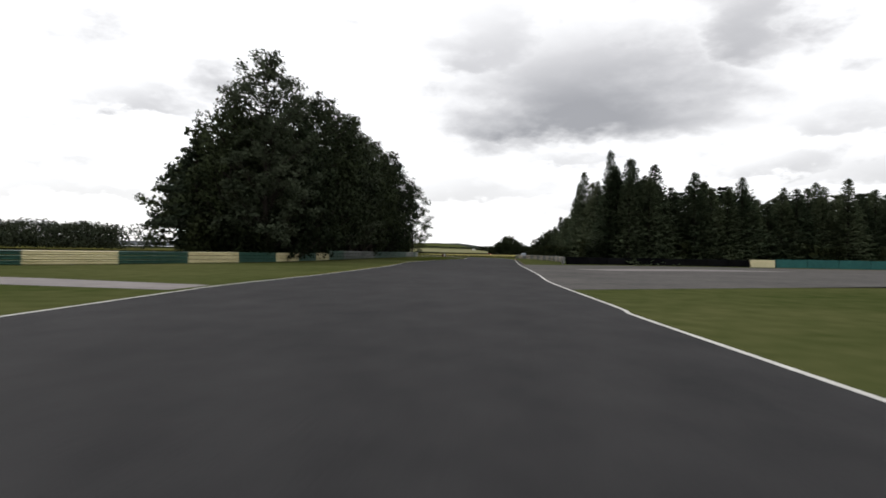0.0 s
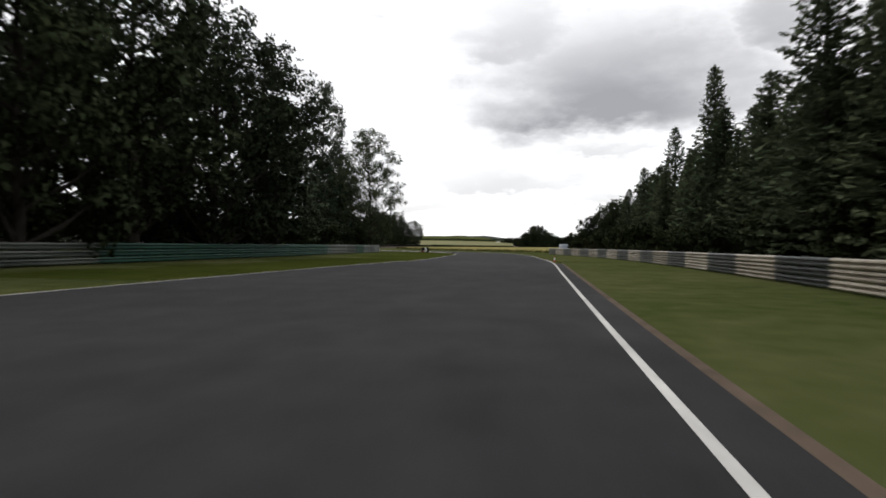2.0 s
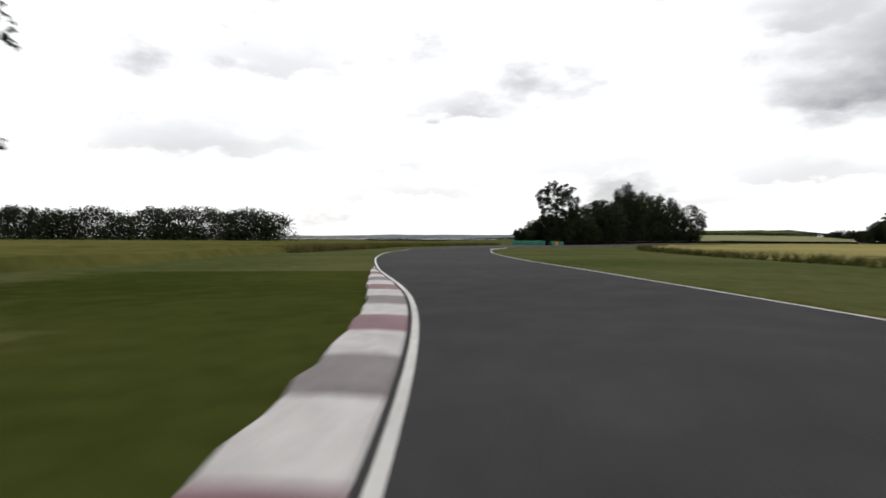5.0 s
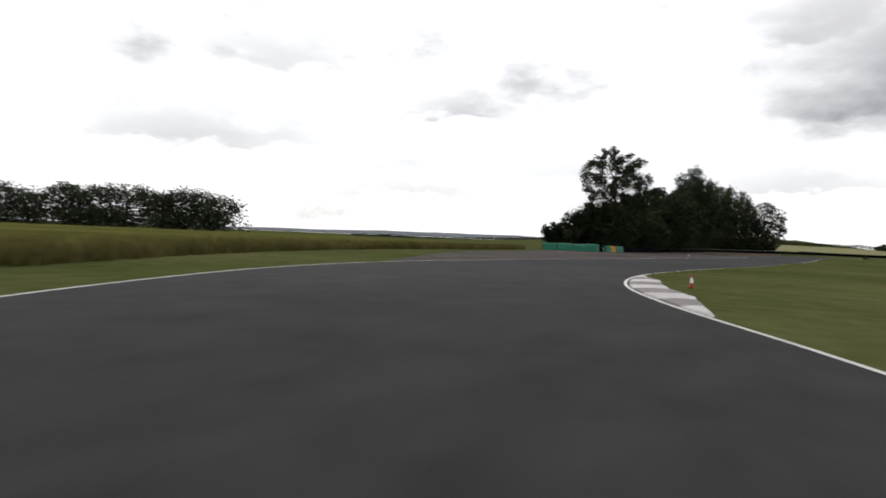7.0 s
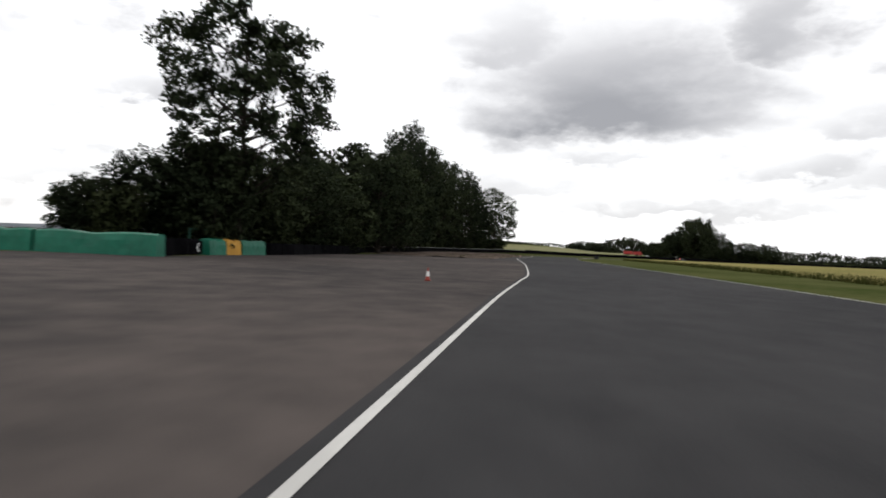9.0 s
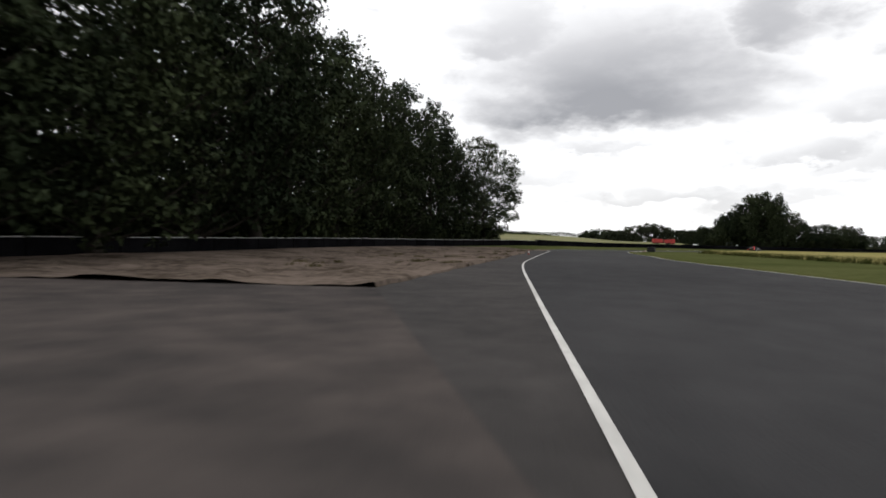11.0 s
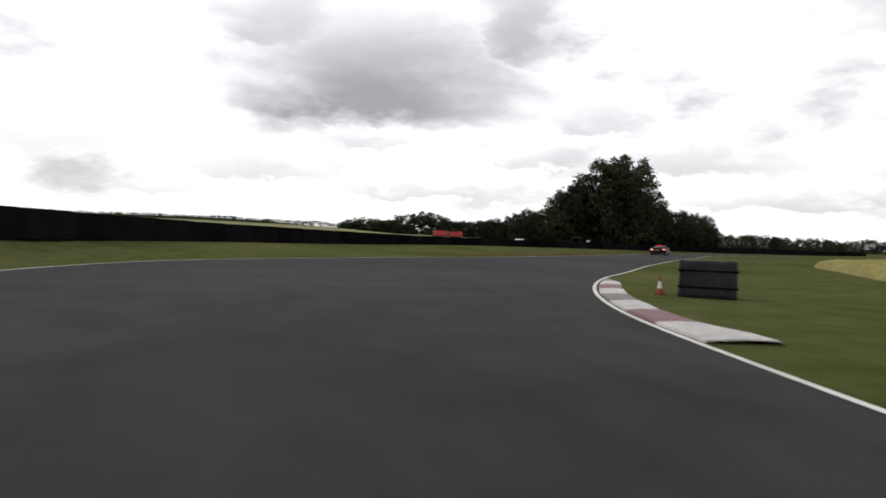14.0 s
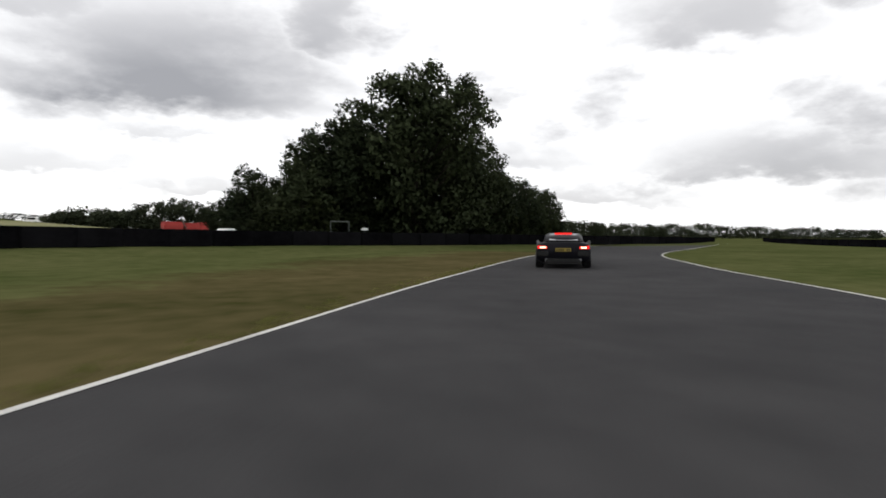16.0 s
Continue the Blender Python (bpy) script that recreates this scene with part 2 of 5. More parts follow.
M_CREAM = material("cream_rail_paint", (0.42, 0.37, 0.21), (0.60, 0.54, 0.34), rough=0.6, big=0.5, small=3.0, per_object=0.2, stretch=(1, 1, 3))
M_GREEN = material("dark_green_rail_paint", (0.012, 0.050, 0.036), (0.028, 0.085, 0.062), rough=0.55, big=0.5, small=3.0, per_object=0.2)
M_STEEL = material("weathered_steel_rail", (0.050, 0.060, 0.053), (0.125, 0.140, 0.124), rough=0.45, metal=0.35, spec=0.5, big=0.4, small=3.0, per_object=0.3)
M_DKRAIL = material("dark_steel_rail", (0.028, 0.034, 0.033), (0.066, 0.072, 0.068), rough=0.45, metal=0.35, spec=0.5, big=0.4, small=3.0, per_object=0.3)
M_PINK = material("faded_cream_rail", (0.24, 0.21, 0.17), (0.42, 0.375, 0.315), rough=0.6, big=0.4, small=3.0, per_object=0.25)
M_POST = material("galvanised_post", (0.14, 0.14, 0.14), (0.26, 0.26, 0.25), rough=0.5, metal=0.6, big=1, small=8)
M_RUBBER = material("black_rubber", (0.003, 0.003, 0.0035), (0.009, 0.009, 0.010), rough=0.9, big=0.6, small=5.0, bump=0.4, per_object=0.18, spec=0.0)
M_WRAP = material("dusty_black_rubber", (0.010, 0.010, 0.012), (0.030, 0.030, 0.034), rough=0.7, big=1.2, small=6.0, bump=0.6, bump_scale=9, spec=0.2)
M_CAP = material("pale_wall_cap", (0.30, 0.30, 0.29), (0.48, 0.47, 0.45), rough=0.8, big=0.3, small=4.0)
M_TARP = material("green_tarpaulin", (0.003, 0.080, 0.048), (0.007, 0.135, 0.082), rough=0.5, big=0.5, small=3.0, bump=0.5, bump_scale=3)
M_TEAL = material("teal_barrier_sheet", (0.006, 0.062, 0.060), (0.016, 0.11, 0.10), rough=0.6, big=0.4, small=3.0)
M_ORANGE = material("ochre_tyre_wall_panel", (0.38, 0.19, 0.025), (0.52, 0.28, 0.04), rough=0.6, big=0.6, small=4.0)
M_CONE = material("cone_red_plastic", (0.21, 0.030, 0.020), (0.31, 0.048, 0.030), rough=0.5, big=2, small=12)
M_SLEEVE = material("cone_white_sleeve", (0.55, 0.54, 0.52), (0.75, 0.74, 0.72), rough=0.4, big=3, small=14)
M_WHITE = material("white_paint", (0.62, 0.62, 0.61), (0.80, 0.80, 0.79), rough=0.6, big=2, small=9)
M_REDP = material("red_paint", (0.27, 0.026, 0.024), (0.38, 0.045, 0.040), rough=0.6, big=1, small=6)
M_RIDGE = material("distant_woodland", (0.014, 0.020, 0.016), (0.042, 0.050, 0.038), rough=1.0, big=0.012, small=0.08, spec=0.03)
# base colour greyed and blued to hold the aerial haze over far land
M_HAZY = material("hazed_upland", (0.085, 0.098, 0.112), (0.150, 0.162, 0.172), rough=1.0, big=0.004, small=0.02, spec=0.03)


# ---- mesh helpers ----


def mesh_ob(name, verts, faces, mat, parent=None, smooth=False, label=""):
    me = bpy.data.meshes.new(name)
    me.from_pydata([tuple(v) for v in verts], [], [tuple(f) for f in faces])
    me.update()
    if mat:
        me.materials.append(mat)
    if smooth:
        me.polygons.foreach_set("use_smooth", [True] * len(me.polygons))
    ob = new(name, me)
    if parent:
        ob.parent = parent
    if label:
        tagged(ob, label)
    return ob


def part(name, bm, mat, parent, label="", smooth=False):
    """Links a bmesh as one mesh object under a thing or a part."""
    me = bpy.data.meshes.new(name)
    bmesh.ops.recalc_face_normals(bm, faces=bm.faces)
    bm.to_mesh(me)
    bm.free()
    me.materials.append(mat)
    if smooth:
        me.polygons.foreach_set("use_smooth", [True] * len(me.polygons))
    ob = new(name, me)
    ob.parent = parent
    if label:
        tagged(ob, label)
    return ob


def base(name, x, y, z=0.0, rz=0.0):
    ob = new(name)
    ob.empty_display_size = 0.2
    ob.matrix_world = pose(x, y, z, 0, 0, rz)
    return ob


def box(bm, cx, cy, cz, sx, sy, sz, bevel=0.0, m=None):
    r = bmesh.ops.create_cube(bm, size=1.0, matrix=(m or Matrix()) @ Matrix.Translation((cx, cy, cz)) @ Matrix.Diagonal((sx, sy, sz, 1)))
    if bevel:
        es = list({e for v in r["verts"] for e in v.link_edges})
        bmesh.ops.bevel(bm, geom=es, offset=bevel, segments=2, affect="EDGES")


def tube(bm, p0, p1, r0, r1, seg=8):
    p0, p1 = Vector(p0), Vector(p1)
    d = p1 - p0
    m = Matrix.Translation((p0 + p1) / 2) @ d.to_track_quat("Z", "Y").to_matrix().to_4x4()
    bmesh.ops.create_cone(bm, cap_ends=True, segments=seg, radius1=r0, radius2=max(r1, 0.003), depth=d.length, matrix=m)


def spline(pts, step=2.0):
    """Catmull-Rom points along a way, about step apart, as an array."""
    p = np.array(pts, float)
    p = np.vstack([2 * p[0] - p[1], p, 2 * p[-1] - p[-2]])
    out = []
    for i in range(1, len(p) - 2):
        a, b, c, d = p[i - 1:i + 3]
        n = max(2, int(np.linalg.norm(c - b) / step))
        for u in np.arange(n) / n:
            out.append(0.5 * (2 * b + (c - a) * u + (2 * a - 5 * b + 4 * c - d) * u * u + (3 * b - a - 3 * c + d) * u ** 3))
    out.append(p[-2])
    return np.array(out)


def resample(c, n):
    s = np.r_[0, np.cumsum(np.linalg.norm(np.diff(c, axis=0), axis=1))]
    t = np.linspace(0, s[-1], n)
    return np.stack([np.interp(t, s, c[:, i]) for i in range(c.shape[1])], 1)


def normals2(c):
    """Unit vectors to the left of a way in plan."""
    d = np.gradient(c[:, :2], axis=0)
    d /= np.linalg.norm(d, axis=1)[:, None]
    return np.stack([-d[:, 1], d[:, 0]], 1)


# ---- plan ----
LEFT = [(-7.4, -60), (-6.75, 9), (-6.6, 19), (-5.5, 29), (-4.1, 48), (-3.6, 68), (-1.4, 87), (1.0, 103), (3.2, 115), (4.55, 121), (5.6, 136),
        (6.42, 150.8), (6.5, 155), (6.3, 161), (4.97, 169.5), (3.55, 177), (0.8, 184.3), (-4.5, 194), (-12.5, 205), (-21.5, 218.5), (-30.5, 234), (-37, 248), (-40.9, 255.7),
        (-43.6, 263.5), (-44.6, 272), (-43.9, 281), (-42.3, 295.5), (-40.9, 303), (-39.3, 312), (-37.85, 322.2)]
LEFT += [(-36.3, 333), (-34.95, 341.3), (-33.7, 349.5), (-31.2, 374), (-29.5, 396), (-28.4, 410), (-27.4, 419.2), (-25.92, 428.4), (-24.78, 435.2), (-22.25, 450.4), (-20.97, 457.7),
         (-19.3, 466.6), (-17.9, 479), (-15.7, 491), (-13.2, 500.2), (-9.9, 505.5), (-3.6, 510.8), (5.2, 516.3), (16, 524.2), (26.4, 533.2), (37, 542.3), (54.5, 556), (82, 575), (130, 604), (240, 655)]
RIGHT = [(2.8, -60), (3.5, 5), (3.8, 13.4), (4.4, 25), (5.2, 32.5), (6.2, 42.8), (7.9, 61.3), (9.85, 79.8), (11.9, 98.3), (13.9, 116.5), (14.7, 130), (15.2, 142),
         (15.2, 154), (14.35, 165.5), (12.4, 175.5), (8.8, 183.5), (3.0, 194.5), (-4, 206.5), (-11.5, 219), (-18.5, 232), (-24.6, 245), (-28.7, 255), (-31.3, 260.6), (-33.0, 265.4), (-33.8, 270.5),
         (-33.7, 275.6), (-32.7, 283.5), (-30.7, 294), (-28.9, 303), (-26.8, 319), (-24.8, 335), (-23.0, 350.6), (-19.2, 389), (-15.2, 429.4), (-12.2, 445), (-10.3, 457.4), (-8.0, 469.5),
         (-4.7, 482), (-2.2, 488.8), (1.8, 495), (6.9, 500.5), (14.4, 508.6), (27.2, 521.35), (39.5, 532.8), (49.3, 542.2), (63.2, 552.9), (90, 566), (140, 590), (250, 640)]
WALL = [(-50, 400, 0.1), (-46.5, 420, 0.2), (-43, 437, 0.35), (-38, 453, 0.45), (-32.5, 466, 0.5), (-26.5, 476, 0.64), (-22, 487, 0.72), (-17, 500, 0.70),
        (-11, 515, 0.62), (0, 531, 0.5), (8, 543, 0.46), (16, 555, 0.45), (28, 566, 0.45), (40, 572, 0.4), (69, 576, 0.3), (112, 584, 0.15), (170, 610, 0.0)]
left_c, right_c, wall_c = spline(LEFT, 1.0), spline(RIGHT, 1.0), spline(WALL, 0.6)


wall_gap = np.array([min(7.0, 0.72 * np.hypot(left_c[:, 0] - p[0], left_c[:, 1] - p[1]).min()) for p in wall_c])


NORTH_X, NORTH_RISE = [-290, -130, -20, 40, 66, 90, 200], [0.001, 0.036, 0.036, 0.030, 0.018, 0.016, 0.004]


def ground_z(x, y):
    """Flat airfield with a low bank under the tyre wall, and land that rises beyond the circuit."""
    d = np.hypot(wall_c[:, 0] - x, wall_c[:, 1] - y)
    i = int(d.argmin())
    t = max(0.0, 1 - d[i] / wall_gap[i])
    north = max(0.0, y - 592) * float(np.interp(x, NORTH_X, NORTH_RISE))
    west = 0.0015 * max(0.0, -100 - x)
    out = 0.0015 * max(0.0, math.hypot(x - 100, y - 280) - 480)
    r = north + west + out
    return float(wall_c[i, 2] * t * t * (3 - 2 * t)) + 42 * (1 - math.exp(-r / 42))


def loft(name, inner, outer, n, rows, lift, mat, drape=True):
    a, b = resample(np.array(inner, float)[:, :2], n), resample(np.array(outer, float)[:, :2], n)
    vs, fs = [], []
    for i in range(n):
        for j in range(rows + 1):
            p = a[i] + (b[i] - a[i]) * j / rows
            vs.append((p[0], p[1], (ground_z(*p) if drape else 0.0) + lift))
    for i in range(n - 1):
        for j in range(rows):
            q = i * (rows + 1) + j
            fs.append((q, q + 1, q + rows + 2, q + rows + 1))
    ob = mesh_ob(name, vs, fs, mat)
    if ob.data.polygons[0].normal.z < 0:
        ob.data.flip_normals()
    # across: 0 at the inner side to 1 at the outer side, and metres along
    along = np.r_[0, np.cumsum(np.linalg.norm(np.diff((a + b) / 2, axis=0), axis=1))]
    layer = ob.data.uv_layers.new(name="across")
    index = np.empty(len(ob.data.loops), np.int32)
    ob.data.loops.foreach_get("vertex_index", index)
    layer.data.foreach_set("uv", np.stack([index % (rows + 1) / rows, along[index // (rows + 1)]], 1).astype(np.float32).ravel())
    return ob


def stretch_of(c, y0, y1):
    return c[(c[:, 1] >= y0) & (c[:, 1] <= y1)]


# ground: fine near the circuit, coarse to the horizon, with low hills far off
gx = np.r_[-3600, -2400, -1600, -1100, -750, -520, -380, -280, -200, -140, np.arange(-100, -48, 3.0), np.arange(-47.5, 30, 1.1), np.arange(31, 150, 3.0), 155, 185, 230, 290, 380, 520, 750, 1100, 1600, 2400, 3600]
gy = np.r_[-3400, -2000, -1100, -600, -300, -160, -100, -70, np.arange(-50, 415, 3.5), np.arange(416, 560, 1.2), np.arange(562, 620, 3.5), 625, 640, 670, 720, 800, 920, 1100, 1400, 1800, 2400, 3300, 4200]
vs = []
for yy in gy:
    for xx in gx:
        z = ground_z(xx, yy)
        r = math.hypot(xx, yy - 280)
        if r > 700:
            z += min(1.0, (r - 700) / 900) * 4 * noise.noise(Vector((xx / 700, yy / 700, 3.3)))
        vs.append((xx, yy, z))
nx = len(gx)
fs = [(j * nx + i, j * nx + i + 1, (j + 1) * nx + i + 1, (j + 1) * nx + i) for j in range(len(gy) - 1) for i in range(nx - 1)]
ground = tagged(mesh_ob("ground", vs, fs, M_GRASS, smooth=True), "mown green and straw-coloured grass of a flat airfield", "ground", kind="structure")

# track, outer surfaces, lines
road = tagged(loft("road", left_c, right_c, 760, 6, 0.012, M_ASPHALT, drape=False), "dark grey worn asphalt of a racing circuit", "road", kind="structure")
runoff_in = stretch_of(left_c, 274, 420)
runoff_out = spline([(-45.6, 273), (-48, 280), (-52, 291), (-55.5, 302), (-57, 315), (-58.5, 330), (-60.5, 345), (-60.5, 350), (-54.2, 352.5), (-53.2, 360), (-52, 368), (-50, 385), (-46.5, 400), (-41, 410), (-32, 421)])
tagged(loft("runoff_tarmac", runoff_in, runoff_out, 70, 14, 0.007, M_RUNOFF), "grey-brown weathered run-off tarmac beside the track", "run-off", kind="structure")
dirt_in = spline([(-33, 398), (-29.4, 419), (-27.9, 427.5), (-26.8, 435.5), (-25.7, 441.5), (-24.4, 449), (-23.6, 456), (-22.3, 463), (-21.2, 471), (-19.9, 479)], 0.4)
ragged = [0.16 * noise.noise(Vector((k * 0.23, 4.0, 0.0))) + 0.10 * noise.noise(Vector((k * 0.9, 9.0, 0.0))) for k in range(len(dirt_in))]
dirt_in = dirt_in + normals2(dirt_in) * np.array(ragged)[:, None]
dirt_out = spline([(-49.6, 399), (-46, 420), (-42.4, 437), (-37.2, 452.6), (-31.5, 464), (-26.0, 471.5), (-20.4, 479)])


def broken_slab(inner, outer, n, rows, mat):
    """Old concrete breaking up: low ledges, hollows and a lifted ragged edge."""
    a, b = resample(inner, n), resample(outer, n)
    vs, fs = [], []
    for i in range(n):
        for k in range(rows + 1):
            u = (k / rows) ** 1.6
            p = a[i] + (b[i] - a[i]) * u
            q = Vector((p[0] * 0.35 + p[1] * 0.05, p[1] * 0.22, 2.0))
            ledge = 0.045 * math.tanh(12 * noise.noise(q)) + 0.032 * math.tanh(10 * noise.noise(q * 2.7)) + 0.015 * noise.noise(q * 9)
            lip = 0.0 if k == 0 else 0.05
            vs.append((p[0], p[1], ground_z(*p) + 0.016 + lip + (max(ledge, -0.045) if k > 0 and k < rows else 0.0)))
    for i in range(n - 1):
        for k in range(rows):
            q = i * (rows + 1) + k
            fs.append((q, q + 1, q + rows + 2, q + rows + 1))
    ob = mesh_ob("dirt_verge", vs, fs, mat)
    if ob.data.polygons[len(fs) // 2].normal.z < 0:
        ob.data.flip_normals()
    return ob


dirt = tagged(broken_slab(dirt_in, dirt_out, 260, 44, M_DIRT), "bare broken pinkish-brown concrete and dirt verge", "verge", kind="structure")
strip_in, strip_out = stretch_of(left_c, 384, 478), dirt_in
shoulder = tagged(loft("shoulder", strip_in, strip_out, 120, 3, 0.0095, M_SHOULDER), "dark asphalt shoulder outside the white line", "shoulder", kind="structure")
tail_in = stretch_of(left_c, 475.5, 497)
tail_out = spline([(-20.3, 475.5), (-20.1, 478), (-19.75, 482.3), (-18.95, 485.5), (-17.65, 491.6), (tail_in[-1, 0] - 0.15, 497)])
tail = tagged(loft("shoulder_end", tail_in, tail_out, 40, 3, 0.0140, M_SOIL), "brown-grey shoulder narrowing out along the white line", "shoulder", kind="structure")
lush_c = stretch_of(left_c, 92, 204)
lush = tagged(loft("lush_verge", lush_c, lush_c + normals2(lush_c) * 13.0, 60, 6, 0.005, M_LUSH), "deep green lush grass verge by the barrier", "verge", kind="structure")
apron_in = stretch_of(right_c, 19, 66)
apron_out = spline([(21, 27), (60, 30), (90, 40), (80, 66), (40, 71), (24, 71), (9.5, 66.5)])
apron = tagged(loft("apron", apron_in, apron_out, 50, 10, 0.007, M_APRON), "old tarmac apron with pale worn patches", "apron", kind="structure")
tagged(loft("apron_patch", [(10.4, 48.4), (13.2, 50.6), (17.5, 53.6), (24, 57)], [(12.6, 46.2), (16.4, 47.6), (23, 50.4), (31, 53)], 14, 4, 0.0115, M_KERB_G), "pale bare concrete patch in the apron", "patch", kind="structure")
worn = tagged(loft("worn_verge", left_c[(left_c[:, 0] > 9) & (left_c[:, 0] < 60) & (left_c[:, 1] > 500)] + (0, 0),
                   left_c[(left_c[:, 0] > 9) & (left_c[:, 0] < 60) & (left_c[:, 1] > 500)] + normals2(left_c)[(left_c[:, 0] > 9) & (left_c[:, 0] < 60) & (left_c[:, 1] > 500)] * 10.5,
                   30, 8, 0.006, M_DRY), "scuffed dry brown grass verge", "verge", kind="structure")
tagged(loft("service_path", [(-7.2, 16.5), (-14, 18), (-40, 22)], [(-7.0, 19.0), (-14, 21.5), (-40, 26)], 20, 2, 0.006, M_KERB_G), "pale concrete strip crossing the grass", "path", kind="structure")


def ribbon(name, c, offset, width, lift, mat, label, category="line"):
    n = normals2(c)
    a, b = c[:, :2] + n * (offset - width / 2), c[:, :2] + n * (offset + width / 2)
    return tagged(loft(name, a, b, len(c), 1, lift, mat, drape=False), label, category, kind="structure")


ribbon("white_line_left", left_c, 0.0, 0.092, 0.018, M_LINE, "worn white painted line along the track edge")
ribbon("white_line_right", right_c, 0.0, 0.092, 0.018, M_LINE, "worn white painted line along the track edge")
margin_c = stretch_of(right_c, 63, 115)
ribbon("road_margin", margin_c, -0.26, 0.44, 0.0135, M_ASPHALT, "dark asphalt margin outside the white line", "margin")
ribbon("soil_edge", margin_c, -0.54, 0.13, 0.015, M_SOIL, "crumbled brown soil edge of the track", "verge")
ribbon("road_margin", stretch_of(left_c, 163, 207), 0.12, 0.20, 0.0135, M_ASPHALT, "dark asphalt margin beside the kerb", "margin")
ribbon("road_margin", stretch_of(left_c, 276, 384), 0.11, 0.12, 0.0135, M_ASPHALT, "dark asphalt margin outside the white line", "margin")


def kerb(name, line, y0, y1, side, width, block, label, red=True, nose=False):
    """A ridged kerb outside a track line: every painted block is a part."""
    c = stretch_of(line, y0, y1)
    L = np.linalg.norm(np.diff(c, axis=0), axis=1).sum()
    n = int(L / block)
    c = resample(c, n * 3 + 1)
    nn = normals2(c) * side
    root = tagged(base(name, *c[len(c) // 2, :2]), label, "kerb", kind="structure")
    taper = lambda s: min(1.0, 0.06 + 0.94 * min(s, 1 - s) * 4)
    if nose:
        taper = lambda s: max(1.0 - 2.6 * s, min(0.62, 0.06 + (1 - s) * 3))
    mats = [M_KERB_W, M_KERB_R if red else M_KERB_G, M_KERB_W, M_KERB_G]
    for b in range(n):
        vs, fs = [], []
        for k in range(4):
            i = b * 3 + k
            w = width * taper(i / (n * 3)) * (1 + 0.10 * noise.noise(Vector((i * 0.9, width * 7, y0))))
            for d, z in ((0.10, 0.0), (0.13, 0.028), (0.10 + w * 0.5, 0.05), (0.07 + w, 0.045), (0.10 + w, -0.012)):
                p = c[i] + nn[i] * d
                zz = z + (0.012 if k in (1, 2) and z > 0.01 else 0.0)
                vs.append((p[0] - c[len(c) // 2, 0], p[1] - c[len(c) // 2, 1], zz + 0.01))
        for k in range(3):
            for j in range(4):
                q = k * 5 + j
                fs.append((q, q + 1, q + 6, q + 5) if side < 0 else (q, q + 5, q + 6, q + 1))
        mesh_ob("kerb_block", vs, fs, mats[b % 4], root)
    return root


kerb("kerb_1", left_c, 164.4, 206, 1, 0.74, 1.55, "apex kerb of white, faded red and bare blocks")
kerb("kerb_2", right_c, 258.6, 273.2, -1, 0.95, 1.5, "apex kerb of white and bare grey blocks", red=False)
kerb("kerb_3", right_c, 484.2, 496.5, -1, 0.95, 1.5, "apex kerb of white, faded red and bare blocks", nose=True)


# ---- crops ----


def crop(name, outline, height, mat, label):
    """A standing crop: one uneven sheet with a ragged edge."""
    a, b = resample(spline(outline[0], 4), 90), resample(spline(outline[1], 8), 90)
    vs, fs = [], []
    rows = 26
    for i in range(90):
        for j in range(rows + 1):
            f = (j / rows) ** 1.8
            p = a[i] + (b[i] - a[i]) * f
            h = 0.0 if j == 0 else height * (0.8 + 0.3 * noise.noise(Vector((p[0] * 0.7, p[1] * 0.7, 0))))
            if j == 1:
                p = a[i] + (b[i] - a[i]) / np.linalg.norm(b[i] - a[i]) * 0.5
            vs.append((p[0], p[1], h + ground_z(p[0], p[1])))
    for i in range(89):
        for j in range(rows):
            q = i * (rows + 1) + j
            fs.append((q, q + 1, q + rows + 2, q + rows + 1))
    return tagged(mesh_ob(name, vs, fs, mat), label, "crop", kind="stuff")


crop("crop_field", ([(26, 176), (17, 196), (9, 213), (-3, 240), (-12, 268), (-16, 300), (-13, 340), (-7, 375), (0, 420), (6, 470), (7.6, 483), (12.5, 492), (23, 503.5), (37, 516), (78, 536), (160, 565)],
                    [(300, 150), (300, 190), (300, 220), (320, 260), (330, 300), (340, 340), (340, 380), (340, 420), (340, 460), (340, 480), (340, 495), (350, 510), (355, 525), (360, 545), (370, 570)]),
     0.55, M_CROP, "pale golden ripening crop beside the circuit")
crop("rough_meadow", ([(-18, 190), (-25, 204), (-36, 226), (-44, 246), (-47.5, 257), (-52.4, 266.5), (-56.5, 277), (-60, 290), (-61.6, 305), (-62, 320), (-63, 333), (-65, 346), (-72, 360), (-82, 380), (-92, 400)],
                      [(-200, 120), (-240, 160), (-270, 195), (-300, 230), (-320, 250), (-330, 270), (-340, 290), (-345, 310), (-345, 330), (-340, 350), (-340, 370), (-335, 395), (-330, 420), (-315, 445), (-300, 470)]),
     0.62, M_ROUGH, "rough olive and brown long grass beyond the mown verge")

# ---- trees ----


def sticks(name, segs, mat, parent, label="", sides=6):
    """Tapered limbs (p0, p1, r0, r1) as one mesh."""
    vs, fs = [], []
    for p0, p1, r0, r1 in segs:
        p0, p1 = Vector(p0), Vector(p1)
        q = (p1 - p0).to_track_quat("Z", "Y")
        n = sides if r0 > 0.07 else 4
        o = len(vs)
        for p, r in ((p0, r0), (p1, r1)):
            for k in range(n):
                a = 2 * math.pi * k / n
                vs.append(p + q @ Vector((r * math.cos(a), r * math.sin(a), 0)))
        fs += [(o + k, o + (k + 1) % n, o + n + (k + 1) % n, o + n + k) for k in range(n)]
    return mesh_ob(name, vs, fs, mat, parent, True, label)


def unit(v):
    return v / (np.linalg.norm(v, axis=-1, keepdims=True) + 1e-9)


